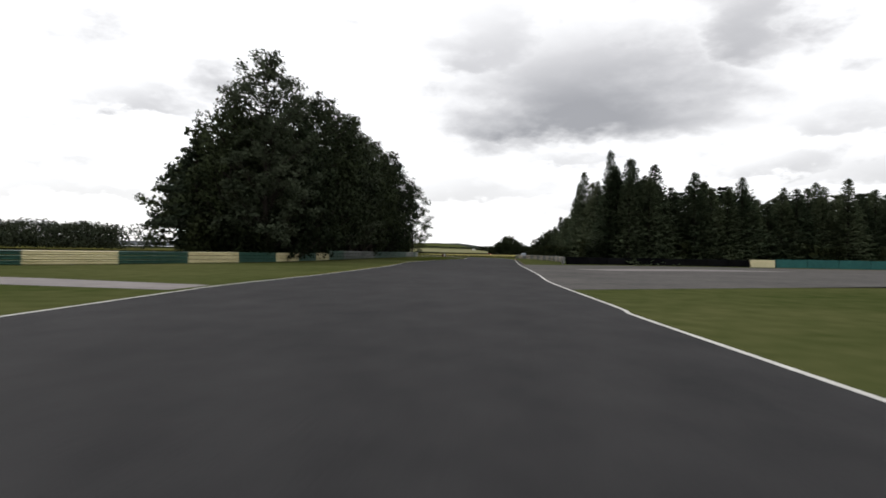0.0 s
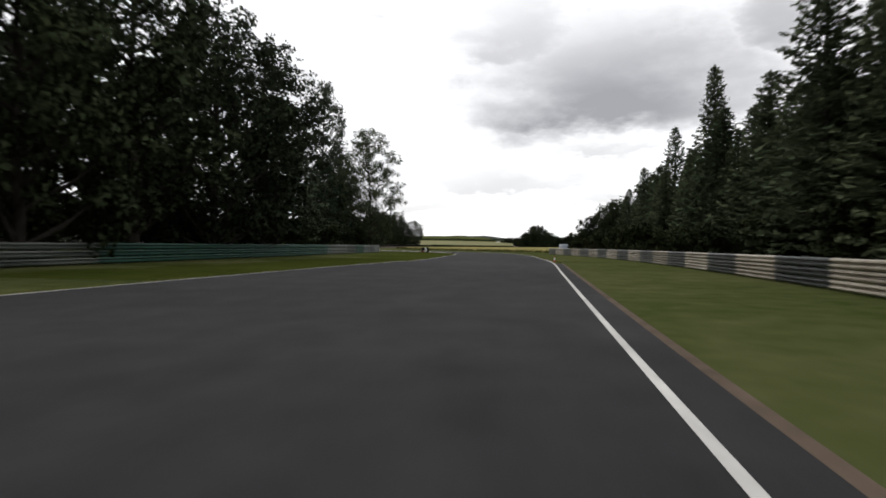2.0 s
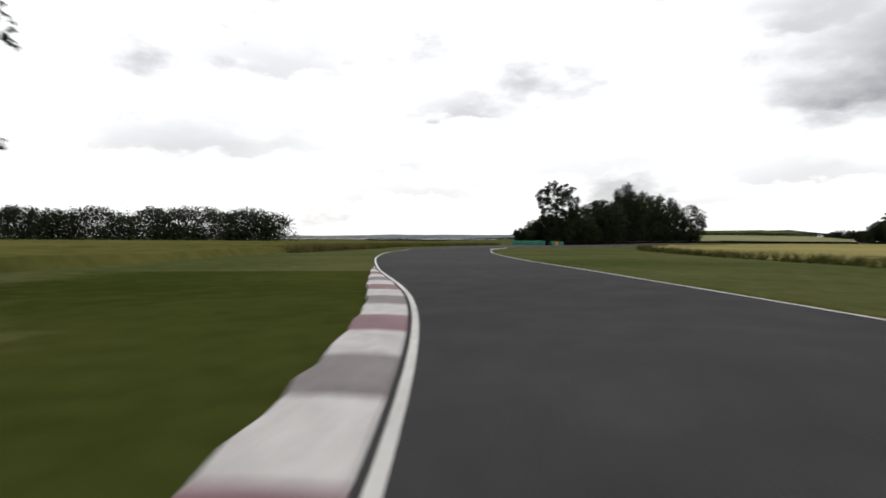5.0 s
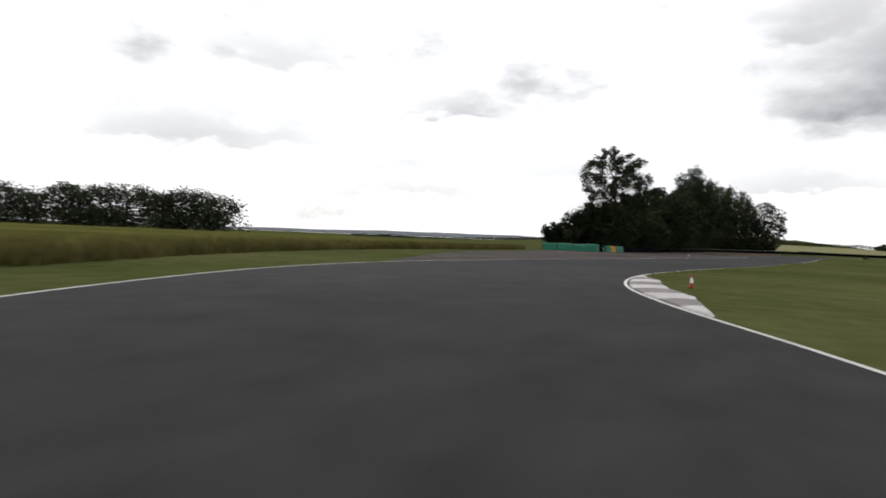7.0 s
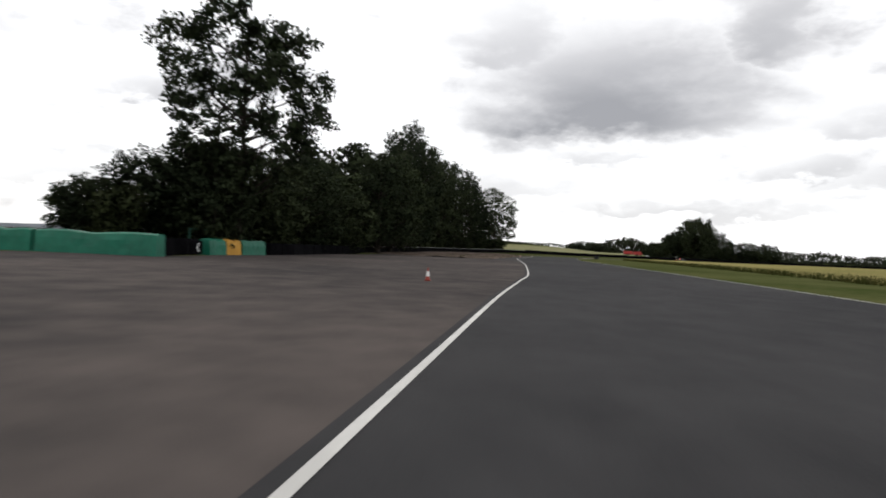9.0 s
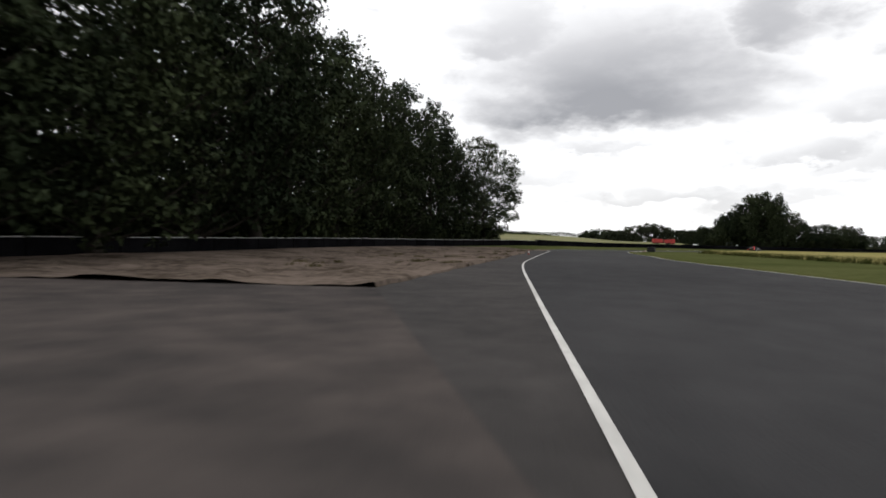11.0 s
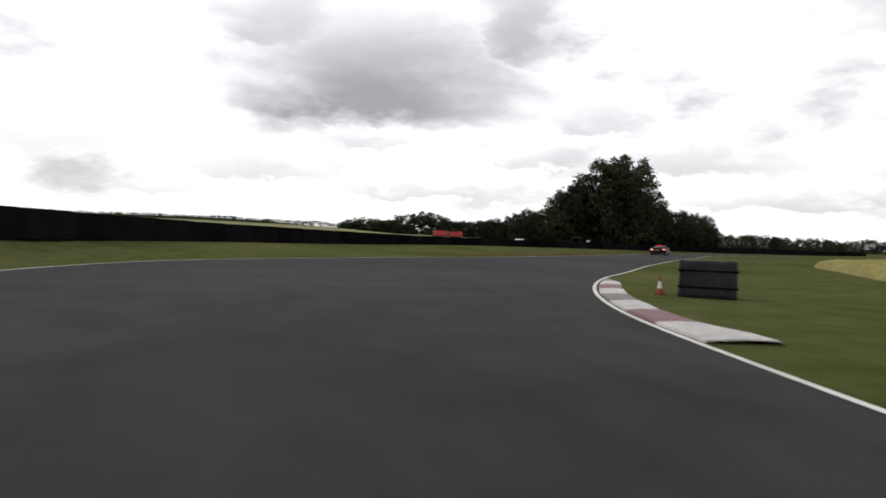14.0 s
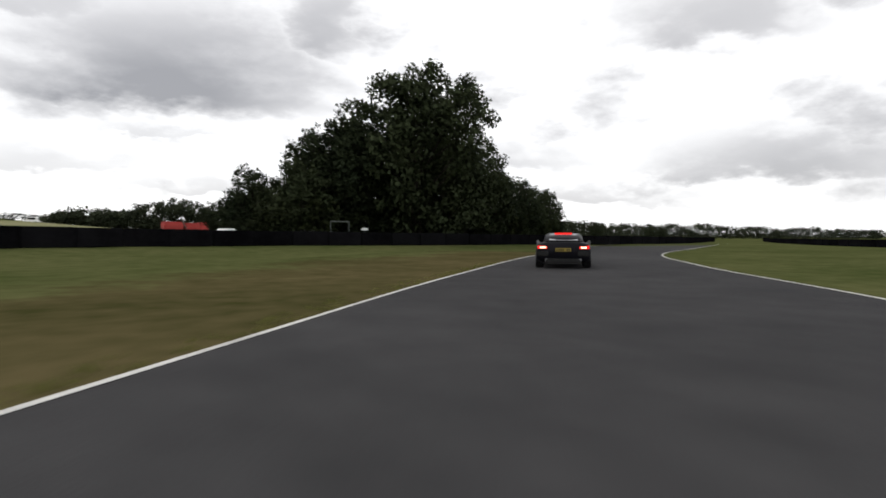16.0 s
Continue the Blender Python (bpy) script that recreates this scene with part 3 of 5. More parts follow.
def foliage(c, r, out, n, leaf, g, flat=0.75, quad=True, droop=0.2, wild=0.18):
    """n leaves in tufts at c with radii r; out: where each tuft faces. Returns points, faces, normals."""
    k = g.choice(len(c), n, p=r ** 2 / (r ** 2).sum())
    d = unit(g.normal(size=(n, 3)))
    p = c[k] + d * (g.random(n) ** 0.45 * r[k])[:, None] * np.array([1, 1, flat])
    u = unit(g.normal(size=(n, 3)) + 0.5 * d + np.array([0, 0, -droop]))
    w = unit(np.cross(u, g.normal(size=(n, 3)) + d * 0.5))
    s = (leaf * (0.65 + 0.7 * g.random(n)))[:, None]
    if quad:
        v = np.stack([p - u * s * 0.5, p + w * s * 0.30, p + u * s * 0.5, p - w * s * 0.30], 1)
    else:
        v = np.stack([p - u * s * 0.5, p + u * s * 0.45 + w * s * 0.36, p + u * s * 0.45 - w * s * 0.36], 1)
    m = v.shape[1]
    soft = np.repeat(d * 0.55 + out[k] * 0.75 + g.normal(size=(n, 3)) * wild + np.array([0, 0, 0.2]), m, 0)
    return v.reshape(-1, 3), np.arange(m * n).reshape(-1, m), soft


def quad_mesh(name, v, f, mat, parent, soft=None):
    """A mesh of small separate faces; soft gives the normals of foliage that shades as tufts."""
    me = bpy.data.meshes.new(name)
    me.vertices.add(len(v))
    me.vertices.foreach_set("co", v.astype(np.float32).ravel())
    me.loops.add(f.size)
    me.loops.foreach_set("vertex_index", f.astype(np.int32).ravel())
    me.polygons.add(len(f))
    me.polygons.foreach_set("loop_start", np.arange(0, f.size, f.shape[1], dtype=np.int32))
    me.update(calc_edges=True)
    if soft is not None:
        me.polygons.foreach_set("use_smooth", np.ones(len(f), bool))
        me.normals_split_custom_set_from_vertices((soft / np.linalg.norm(soft, axis=1)[:, None]).tolist())
    me.materials.append(mat)
    ob = new(name, me)
    if parent:
        ob.parent = parent
    return ob


ROUND = [(0.0, 0.70), (0.15, 0.92), (0.4, 1.0), (0.7, 0.92), (0.88, 0.68), (1.0, 0.38)]
OVAL = [(0.0, 0.62), (0.2, 0.92), (0.5, 1.0), (0.75, 0.84), (0.9, 0.60), (1.0, 0.30)]
SPIRE = [(0.0, 0.80), (0.2, 1.0), (0.5, 0.90), (0.75, 0.70), (0.9, 0.48), (1.0, 0.22)]
FLARED = [(0.0, 0.42), (0.2, 0.72), (0.45, 1.0), (0.75, 0.98), (0.9, 0.78), (1.0, 0.45)]
DOME = [(0.0, 0.75), (0.3, 1.0), (0.75, 1.0), (0.88, 0.86), (1.0, 0.55)]
PARASOL = [(0.0, 0.50), (0.18, 0.85), (0.45, 0.98), (0.7, 1.0), (0.88, 0.82), (1.0, 0.45)]


def broadleaf(seed, height, spread, trunk_h, lobes, tufts, leaves, leaf, mat, profile=ROUND, lobe=0.30, tuft=0.36, flat=0.78, core=True,
              quad=True, twigs=0.0, label="", thin=1.0):
    """A trunk, limbs that carry lobes of the crown, and leaf tufts spread over each lobe, with gaps between."""
    g = np.random.default_rng(seed)
    root = base("broadleaf_tree", 0, 0)
    lean = np.append(g.uniform(-0.5, 0.5, 2), 0.0)
    r0 = (height * 0.016 + 0.05) * thin ** 0.8
    segs, prev, pr = [], np.array([0, 0, -0.1]), r0 * 1.35
    for i in range(1, 8):
        f = i / 7
        q = lean * f * f + np.array([*g.uniform(-0.12, 0.12, 2), height * 0.88 * f])
        r = r0 * (1 - 0.9 * f) + 0.02
        segs.append((prev, q, pr, r))
        prev, pr = q, r
    C, R, O = [], [], []
    for i in range(lobes):
        f = (i + 0.5) / lobes
        env = np.interp(f, *zip(*profile)) * spread
        a = i * 2.4 + g.uniform(-0.4, 0.4)
        rl = spread * lobe * g.uniform(0.75, 1.25) * (0.6 + 0.4 * env / spread)
        rad = max(0.0, env * g.uniform(0.85, 1.12) - rl * 0.75)
        if i % 4 == 3:
            rad *= 0.35
        c = np.array([rad * math.cos(a), rad * math.sin(a), trunk_h + rl * 0.4 + (height - trunk_h - rl * 1.1) * f]) + lean * f
        b0 = lean * f * 0.7 + np.array([0, 0, max(trunk_h * 0.6, c[2] - 0.3 - rad * g.uniform(0.5, 0.9))])
        mid_p = b0 * 0.45 + c * 0.55 + np.array([0, 0, -0.2])
        segs += [(b0, mid_p, r0 * 0.36, r0 * 0.22), (mid_p, c, r0 * 0.22, r0 * 0.07)]
        d = unit(g.normal(size=(tufts, 3)) + np.array([0, 0, 0.25]))
        t = c + d * (rl * g.uniform(0.55, 1.0, tufts))[:, None] * np.array([1, 1, 0.85])
        out = unit(c - np.array([lean[0] * f, lean[1] * f, c[2] - rl]))
        C.append(t)
        R.append(rl * tuft * g.uniform(0.65, 1.3, tufts))
        O.append(d * 0.7 + out * 0.5)
        if twigs:
            segs += [(mid_p if k % 2 else c, q, twigs, twigs * 0.3) for k, q in enumerate(t)]
        if core:
            C.append(c[None])
            R.append(np.array([rl * 0.62]))
            O.append(out[None])
    sticks("trunk", segs, M_BARK, root, "dark ridged trunk with limbs")
    C, R, O = np.vstack(C), np.concatenate(R), np.vstack(O)
    v, f, soft = foliage(C, R, O, leaves, leaf, g, flat, quad)
    v[:, 2] = np.maximum(v[:, 2], 0.05)
    quad_mesh("crown", v, f, mat, root, soft)
    return tagged(root, label, "tree")


def conifer(seed, height, spread, dense, label="", bare=0.0):
    """A straight trunk with whorls of drooping branches, each a flat ragged fan of needle sprays."""
    g = np.random.default_rng(seed)
    root = base("conifer_tree", 0, 0)
    segs = [((0, 0, -0.1), (0, 0, height * 0.6), height * 0.017, height * 0.008), ((0, 0, height * 0.6), (0, 0, height), height * 0.008, 0.012)]
    P, U, W, S = [], [], [], []
    z = 0.3 + bare * height
    while z < height - 0.15:
        f = z / height
        env = spread * ((1 - f) ** 0.85) * 0.98 + 0.10
        nb = int(6 + 3 * (1 - f))
        turn = g.random() * 6.28
        for b in range(nb):
            a = turn + b * 2 * math.pi / nb + g.uniform(-0.25, 0.25)
            L = env * g.uniform(0.72, 1.1)
            rise = -0.30 + 0.75 * f + g.uniform(-0.08, 0.08)
            ax = np.array([math.cos(a), math.sin(a), 0.0])
            side = np.array([-ax[1], ax[0], 0.0])
            m = max(4, int(dense * (0.35 + L)))
            t = g.random(m) ** 0.75
            p = np.array([0, 0, z]) + ax * (L * t)[:, None] + np.array([0, 0, 1.0]) * (L * (rise * t + 0.22 * t * t))[:, None]
            p = p + side * (g.normal(size=m) * 0.20 * L * (1.1 - t))[:, None] + g.normal(size=(m, 3)) * 0.05
            u = unit(ax + side * g.normal(size=m)[:, None] * 0.7 + np.array([0, 0, 1.0]) * (rise * 0.6 + g.normal(size=m) * 0.28)[:, None])
            P.append(p)
            U.append(u)
            W.append(unit(np.cross(u, np.array([0, 0, 1.0]) + g.normal(size=(m, 3)) * 0.5)))
            S.append((0.24 + 0.26 * g.random(m)) * (0.8 + 0.35 * (1 - f)))
            if b % 2 == 0 and L > 0.6:
                segs.append(((0, 0, z), tuple(np.array([0, 0, z + L * rise * 0.7]) + ax * L * 0.8), 0.028, 0.006))
        z += (0.26 + 0.16 * g.random()) * (0.7 + 0.5 * (1 - f))
    # leading shoot
    m = 26
    P.append(np.stack([g.normal(size=m) * 0.04, g.normal(size=m) * 0.04, height - 0.5 + 0.55 * g.random(m)], 1))
    U.append(unit(g.normal(size=(m, 3)) * 0.35 + np.array([0, 0, 1.0])))
    W.append(unit(g.normal(size=(m, 3))))
    S.append(np.full(m, 0.2))
    p, u, w, s = np.vstack(P), np.vstack(U), np.vstack(W), np.concatenate(S)[:, None]
    v = np.stack([p - u * s * 0.5, p + u * s * 0.6 + w * s * 0.26, p + u * s * 0.6 - w * s * 0.26], 1).reshape(-1, 3)
    v[:, 2] = np.maximum(v[:, 2], 0.03)
    soft = v * np.array([1, 1, 0]) / (np.linalg.norm(v[:, :2], axis=1)[:, None] + 0.3) + np.array([0, 0, 0.45])
    soft = soft + np.repeat(g.normal(size=(len(p), 3)) * 0.35, 3, 0)
    sticks("trunk", segs, M_BARK, root, "straight dark trunk with whorled branches")
    quad_mesh("crown", v, np.arange(len(v)).reshape(-1, 3), M_LEAF_C, root, soft)
    return tagged(root, label, "tree")


def pine(seed, height, spread, leaves, label=""):
    """A ragged pine: level limbs that end in flat plates of needles, with gaps between the tiers."""
    g = np.random.default_rng(seed)
    root = base("pine_tree", 0, 0)
    segs = [((0, 0, -0.1), (0.15, 0.1, height * 0.55), height * 0.019, height * 0.012), ((0.15, 0.1, height * 0.55), (0.1, 0.2, height * 0.97), height * 0.012, 0.03)]
    C, R, O = [], [], []
    tiers = int(height * 1.25)
    for i in range(tiers):
        f = (i + 0.5) / tiers
        z = height * (0.12 + 0.86 * f)
        env = spread * np.interp(f, [0, 0.25, 0.55, 0.8, 1], [0.95, 1.0, 0.8, 0.55, 0.15])
        for b in range(4):
            a = i * 1.7 + b * math.pi / 2 + g.uniform(-0.5, 0.5)
            L = env * g.uniform(0.45, 1.12)
            ax = np.array([math.cos(a), math.sin(a), 0.0])
            tip = np.array([0.1, 0.1, z + L * g.uniform(-0.10, 0.22)]) + ax * L
            segs.append(((0.1, 0.1, z - 0.15), tuple(tip), 0.06, 0.015))
            for t in (0.5, 0.75, 1.0):
                q = np.array([0.1, 0.1, z]) * (1 - t) + tip * t + np.array([*g.normal(size=2) * 0.3, 0.12])
                C.append(q)
                R.append(g.uniform(0.55, 0.98) * (0.55 + 0.45 * env / spread))
                O.append(ax * 0.4 + np.array([0, 0, 0.7]))
    sticks("trunk", segs, M_BARK, root, "straight ruddy-brown trunk with level limbs")
    v, f, soft = foliage(np.array(C), np.array(R), np.array(O), leaves, 0.33, g, flat=0.62, quad=False, droop=-0.2)
    quad_mesh("crown", v, f, M_LEAF_N, root, soft)
    return tagged(root, label, "tree")


def shrub(seed, height, spread, leaves, label=""):
    g = np.random.default_rng(seed)
    root = base("shrub", 0, 0)
    segs, C, R, O = [], [], [], []
    for i in range(9):
        a, r = g.uniform(0, 6.28), spread * g.uniform(0.1, 0.72)
        c = np.array([r * math.cos(a), r * math.sin(a), height * g.uniform(0.22, 0.78)])
        segs.append(((0.05 * math.cos(a), 0.05 * math.sin(a), -0.05), c, 0.05, 0.012))
        d = unit(g.normal(size=(7, 3)) + np.array([0, 0, 0.2]))
        C.append(c + d * spread * 0.26)
        R.append(spread * g.uniform(0.13, 0.22, 7))
        O.append(d * 0.7)
        C.append(c[None])
        R.append(np.array([spread * 0.25]))
        O.append(d[:1] * 0.3)
    sticks("stem", segs, M_BARK, root, sides=5)
    v, f, soft = foliage(np.vstack(C), np.concatenate(R), np.vstack(O), leaves, 0.29, g, flat=0.9, quad=False)
    v[:, 2] = np.maximum(v[:, 2], 0.03)
    quad_mesh("crown", v, f, M_LEAF_S, root, soft)
    return tagged(root, label, "shrub")


TREES = {}


def plant(kind, x, y, s=1.0, rz=None, sz=None, group=""):
    """A tree of a kind at a place: the first one is built there, later ones share its meshes."""
    rz = random.uniform(0, 360) if rz is None else rz
    m = pose(x, y, ground_z(x, y), 0, 0, rz)
    if kind not in TREES:
        TREES[kind] = MAKE[kind]()
        ob = TREES[kind]
        ob.matrix_world = m
    else:
        ob = copy_thing(TREES[kind], m)
    ob.scale = (s, s, sz or s)
    if group:
        tagged(ob, group=group)
    return ob


DK = "dark green broadleaf tree in summer leaf"
MAKE = {
    "oak": lambda: broadleaf(11, 16.0, 6.4, 1.0, 44, 11, 14500, 0.315, M_LEAF_A, lobe=0.32, quad=False, label=DK + " with dense crown"),
    "ash": lambda: broadleaf(12, 18.0, 5.4, 1.6, 46, 11, 14000, 0.30, M_LEAF_A, OVAL, lobe=0.33, quad=False, label=DK + ", tall oval crown"),
    "oak_far": lambda: broadleaf(41, 16.0, 6.4, 1.2, 36, 9, 6000, 0.56, M_LEAF_A, lobe=0.33, quad=False, label=DK + " inside the wood"),
    "ash_far": lambda: broadleaf(42, 18.0, 5.4, 2.0, 36, 9, 6000, 0.54, M_LEAF_A, OVAL, lobe=0.33, quad=False, label=DK + ", tall, inside the wood"),
    "maple": lambda: broadleaf(13, 12.0, 5.0, 0.4, 34, 11, 10000, 0.34, M_LEAF_A, lobe=0.34, quad=False, label=DK + ", low round crown"),
    "elm": lambda: broadleaf(17, 18.0, 7.7, 0.6, 64, 12, 30000, 0.40, M_LEAF_A, DOME, lobe=0.28, tuft=0.44, quad=False, label="dark green broad-headed tree with dense round crown"),
    "crown_tree": lambda: broadleaf(16, 20.0, 6.3, 5.2, 34, 13, 14000, 0.36, M_LEAF_A, PARASOL, lobe=0.29, tuft=0.42, core=False, quad=False, twigs=0.02, thin=0.7, label="tall broad tree with a high open crown"),
    "poplar": lambda: broadleaf(14, 18.0, 4.4, 1.4, 46, 12, 15000, 0.23, M_LEAF_G, SPIRE, lobe=0.32, tuft=0.40, core=False, quad=False, twigs=0.014, thin=0.5, label="tall airy grey-green poplar with open crown"),
    "poplar_b": lambda: broadleaf(15, 17.0, 5.0, 0.7, 52, 12, 20000, 0.215, M_LEAF_P, OVAL, lobe=0.28, tuft=0.38, core=True, quad=False, twigs=0.010, thin=0.38, label="broad airy grey-green poplar leafed to the ground"),
    "poplar_c": lambda: broadleaf(19, 17.0, 5.0, 0.9, 46, 12, 19000, 0.23, M_LEAF_A, FLARED, lobe=0.31, tuft=0.40, core=False, quad=False, twigs=0.010, thin=0.45, label="dark poplar with a broad flaring crown"),
    "pine": lambda: pine(18, 15.0, 4.6, 10500, "dark ragged pine with tiered branches"),
    "spruce": lambda: conifer(21, 13.5, 3.5, 12, "dark green spruce with pointed crown"),
    "spruce_b": lambda: conifer(22, 11.5, 3.2, 12, "dark green young spruce with dense branches"),
    "spruce_c": lambda: conifer(23, 12.5, 3.9, 11, "dark green broad ragged spruce"),
    "shrub": lambda: shrub(31, 4.4, 3.3, 2600, "dark dense shrub under the trees"),
}
# left wood behind the steel barrier
LW = "trees of the left wood"
for x, y, k, s, h in [
        (-16.5, 58, "poplar", 1.3, 1.1), (-14.6, 62.5, "maple", 0.75, 0.95), (-18.2, 63, "oak", 0.8, 0.92), (-15.8, 68, "oak", 0.95, 1.14), (-15.0, 77, "ash", 1.1, 1.14), (-14.8, 86, "oak", 0.9, 1.24),
        (-13.9, 94, "poplar", 1.35, 1.2), (-13.4, 103, "oak", 0.98, 1.27), (-12.8, 112, "ash", 1.2, 1.2), (-11.3, 121, "oak", 0.98, 1.24), (-10.6, 130, "ash", 1.2, 1.12), (-11.8, 138, "pine", 1.0, 1.1), (-12.4, 146.5, "pine", 0.95, 0.84),
        (-20.6, 60, "ash", 0.82, 0.94), (-24.2, 61.5, "pine", 0.8, 0.8), (-23.6, 68, "oak_far", 0.95, 1.0), (-24, 80, "ash_far", 1.1, 1.05), (-23, 92, "oak_far", 1.0, 1.1), (-22, 104, "ash_far", 1.15, 1.05), (-21, 116, "oak_far", 1.0, 1.05), (-20, 128, "ash_far", 1.1, 1.0),
        (-30.6, 76, "oak_far", 0.9, 0.76), (-31, 96, "oak_far", 1.05, 1.0), (-29, 118, "oak_far", 1.0, 1.0), (-27, 138, "maple", 1.1, 1.1),
        (-14.5, 170.0, "pine", 0.9, 0.95), (-8.2, 177.2, "poplar_b", 1.17, 1.22), (-14.5, 183.0, "poplar", 1.0, 1.05), (-18.0, 184.0, "poplar", 1.3, 1.7), (-13.0, 159.5, "pine", 0.75, 0.66), (-14.5, 173, "ash", 0.8, 0.58), (-15, 188, "poplar", 1.0, 0.86), (-20, 151, "maple", 0.8, 0.6)]:
    plant(k, x, y, s, sz=h, group=LW)
for i in range(30):
    y = 56 + i * 4.2
    edge = np.interp(y, [50, 63, 78, 115, 145, 160, 181], [-17.6, -14.3, -13.2, -10.8, -8.3, -6.8, -6.9])
    if 145 < y < 151:
        continue
    plant("shrub", edge - 3.2 - random.uniform(0, 1.8), y, random.uniform(0.75, 1.1), group="shrubs of the left wood")
    if i % 2 and not 60 < y < 128:
        plant("shrub", edge - 9 - random.uniform(0, 3), y, random.uniform(0.9, 1.3), group="shrubs of the left wood")
for x, y, k in ((-20.5, 57.5, 1.0), (-18.2, 55.8, 0.8), (-23.5, 60.5, 1.05), (-16.0, 56.8, 0.75)):
    plant("shrub", x, y, k, group="shrubs of the left wood")
# right conifer plantation
RW = "spruces of the right plantation"
for i in range(40):
    y = 78.5 + i * 2.45
    f = (y - 79) / 96
    x = 20.5 + 4.5 * math.sin(f * 2.4) + (2.0 if y > 150 else 0)
    s = (1.0 if f < 0.1 else 0.9 if f < 0.45 else 0.86 - 0.78 * (f - 0.45)) * random.uniform(0.82, 1.1)
    plant(("spruce", "spruce_b", "spruce_c")[i % 3], x + random.uniform(-0.6, 0.8) + 2.5, y, s * 1.05, sz=s, group=RW)
    plant(("spruce_c", "spruce", "spruce_b")[i % 3], x + 6.5 + random.uniform(-1, 1), y + 1.2, s * 1.15, sz=s * random.uniform(0.9, 1.12), group=RW)
for i in range(22):
    plant(("spruce", "spruce_c")[i % 2], 24 + i * 2.5, 82 + random.uniform(-1.5, 2) + i * 0.66, 1.15, sz=random.uniform(0.6, 0.98), group=RW)
    plant(("spruce_b", "spruce", "spruce_c")[i % 3], 26 + i * 2.5, 88 + i * 0.66 + random.uniform(-1, 2), 1.2, sz=random.uniform(0.74, 1.03), group=RW)
for i in range(13):
    plant("pine", 27 + i * 4.4, 93 + i * 1.15 + random.uniform(-1, 1), 1.0, sz=random.uniform(0.70, 0.84), group="pines of the right plantation")
    if i < 10:
        plant("pine", 30.5 + 3 * math.sin(i / 10 * 2.4), 98 + i * 6.5, 0.85, sz=random.uniform(0.62, 0.78) - 0.02 * i, group="pines of the right plantation")
for i in range(34):
    if i < 20:
        plant("shrub", 17.6 + 4.2 * math.sin(i / 20 * 2.4) + 2.6, 79 + i * 4.4, random.uniform(0.5, 0.8), group="shrubs of the right plantation")
    else:
        plant("shrub", 20 + (i - 20) * 3.6, 79.5 + (i - 20) * 0.9, random.uniform(0.6, 0.85), group="shrubs of the right plantation")
for x, y, k, s, h in [(26.5, 172.5, "maple", 0.36, 0.36), (26.5, 167, "maple", 0.5, 0.5), (29, 162, "maple", 0.6, 0.68), (27, 156, "maple", 0.5, 0.6), (31, 152, "maple", 0.7, 0.9)]:
    plant(k, x, y, s, sz=h, group="broadleaf trees at the plantation's end")
plant("spruce_c", 22.6, 90, 0.95, sz=0.95, group=RW)
plant("spruce", 23.4, 96.5, 0.95, sz=0.92, group=RW)
plant("spruce", 27.5, 124, 1.0, sz=1.14, group=RW)
plant("spruce_c", 31, 144, 1.0, sz=1.15, group=RW)
plant("spruce", 23.0, 100.5, 1.0, sz=1.08, group=RW)
plant("spruce", 22.0, 81.2, 0.9, sz=1.1, group=RW)
plant("spruce_c", 25.6, 83.0, 0.9, sz=1.12, group=RW)
# second wood, behind the run-off
SW = "trees of the second wood"
for x, y, k, s, h in [
        (-53.6, 363.6, "crown_tree", 1.0, 0.95), (-55.0, 362.5, "maple", 0.62, 0.66), (-64, 361, "maple", 0.55, 0.45), (-61.0, 363, "maple", 0.75, 0.62), (-57.5, 364, "maple", 0.9, 0.74), (-55.5, 372, "maple", 1.0, 0.78), (-53.5, 381, "oak", 0.8, 0.62),
        (-60, 374, "oak_far", 0.9, 0.6), (-51.5, 390, "maple", 1.05, 0.82), (-48.2, 402, "oak", 0.95, 0.86), (-47.5, 411, "oak", 1.0, 0.95), (-53, 408, "ash_far", 1.1, 0.9), (-46.8, 420, "oak", 1.0, 1.2), (-46.2, 429, "ash", 1.2, 1.31),
        (-46, 437, "oak", 0.98, 1.3), (-43.8, 446, "ash", 1.1, 1.2), (-41.5, 455, "oak", 0.95, 1.28), (-38.3, 462, "ash", 1.05, 1.18), (-35.4, 469, "oak", 0.72, 1.26), (-30.9, 477, "poplar_c", 0.72, 0.8), (-33.8, 475, "oak", 0.7, 1.12),
        (-27.6, 483, "poplar_c", 1.32, 1.03), (-26.8, 488, "poplar_c", 0.8, 0.7), (-58, 395, "oak_far", 1.0, 0.8), (-58, 412, "oak_far", 1.0, 0.9), (-56, 430, "oak_far", 1.0, 1.1), (-52, 446, "ash_far", 1.1, 1.05), (-47, 460, "oak_far", 1.0, 1.1), (-42, 473, "oak_far", 0.95, 1.05)]:
    plant(k, x, y, s, sz=h, group=SW)
for i in range(34):
    j = int(i * len(stretch_of(wall_c, 0, 486)) / 34)
    plant("shrub", wall_c[j, 0] - 3.2 - random.uniform(0, 1.2), wall_c[j, 1] + 1.4, random.uniform(0.7, 1.05), group="shrubs of the second wood")
    if 4 < i < 30:
        plant("shrub", wall_c[j, 0] - 9.5 - random.uniform(0, 1.5), wall_c[j, 1] + 4.5, random.uniform(1.3, 1.6), group="shrubs of the second wood")
for x, y in ((-63, 361), (-59, 358), (-57, 361), (-56, 366), (-55, 371), (-54.5, 376), (-54, 381), (-53, 386), (-53, 391), (-52.5, 396)):
    plant("shrub", x - 0.8, y + 1, random.uniform(0.9, 1.25), group="shrubs of the second wood")
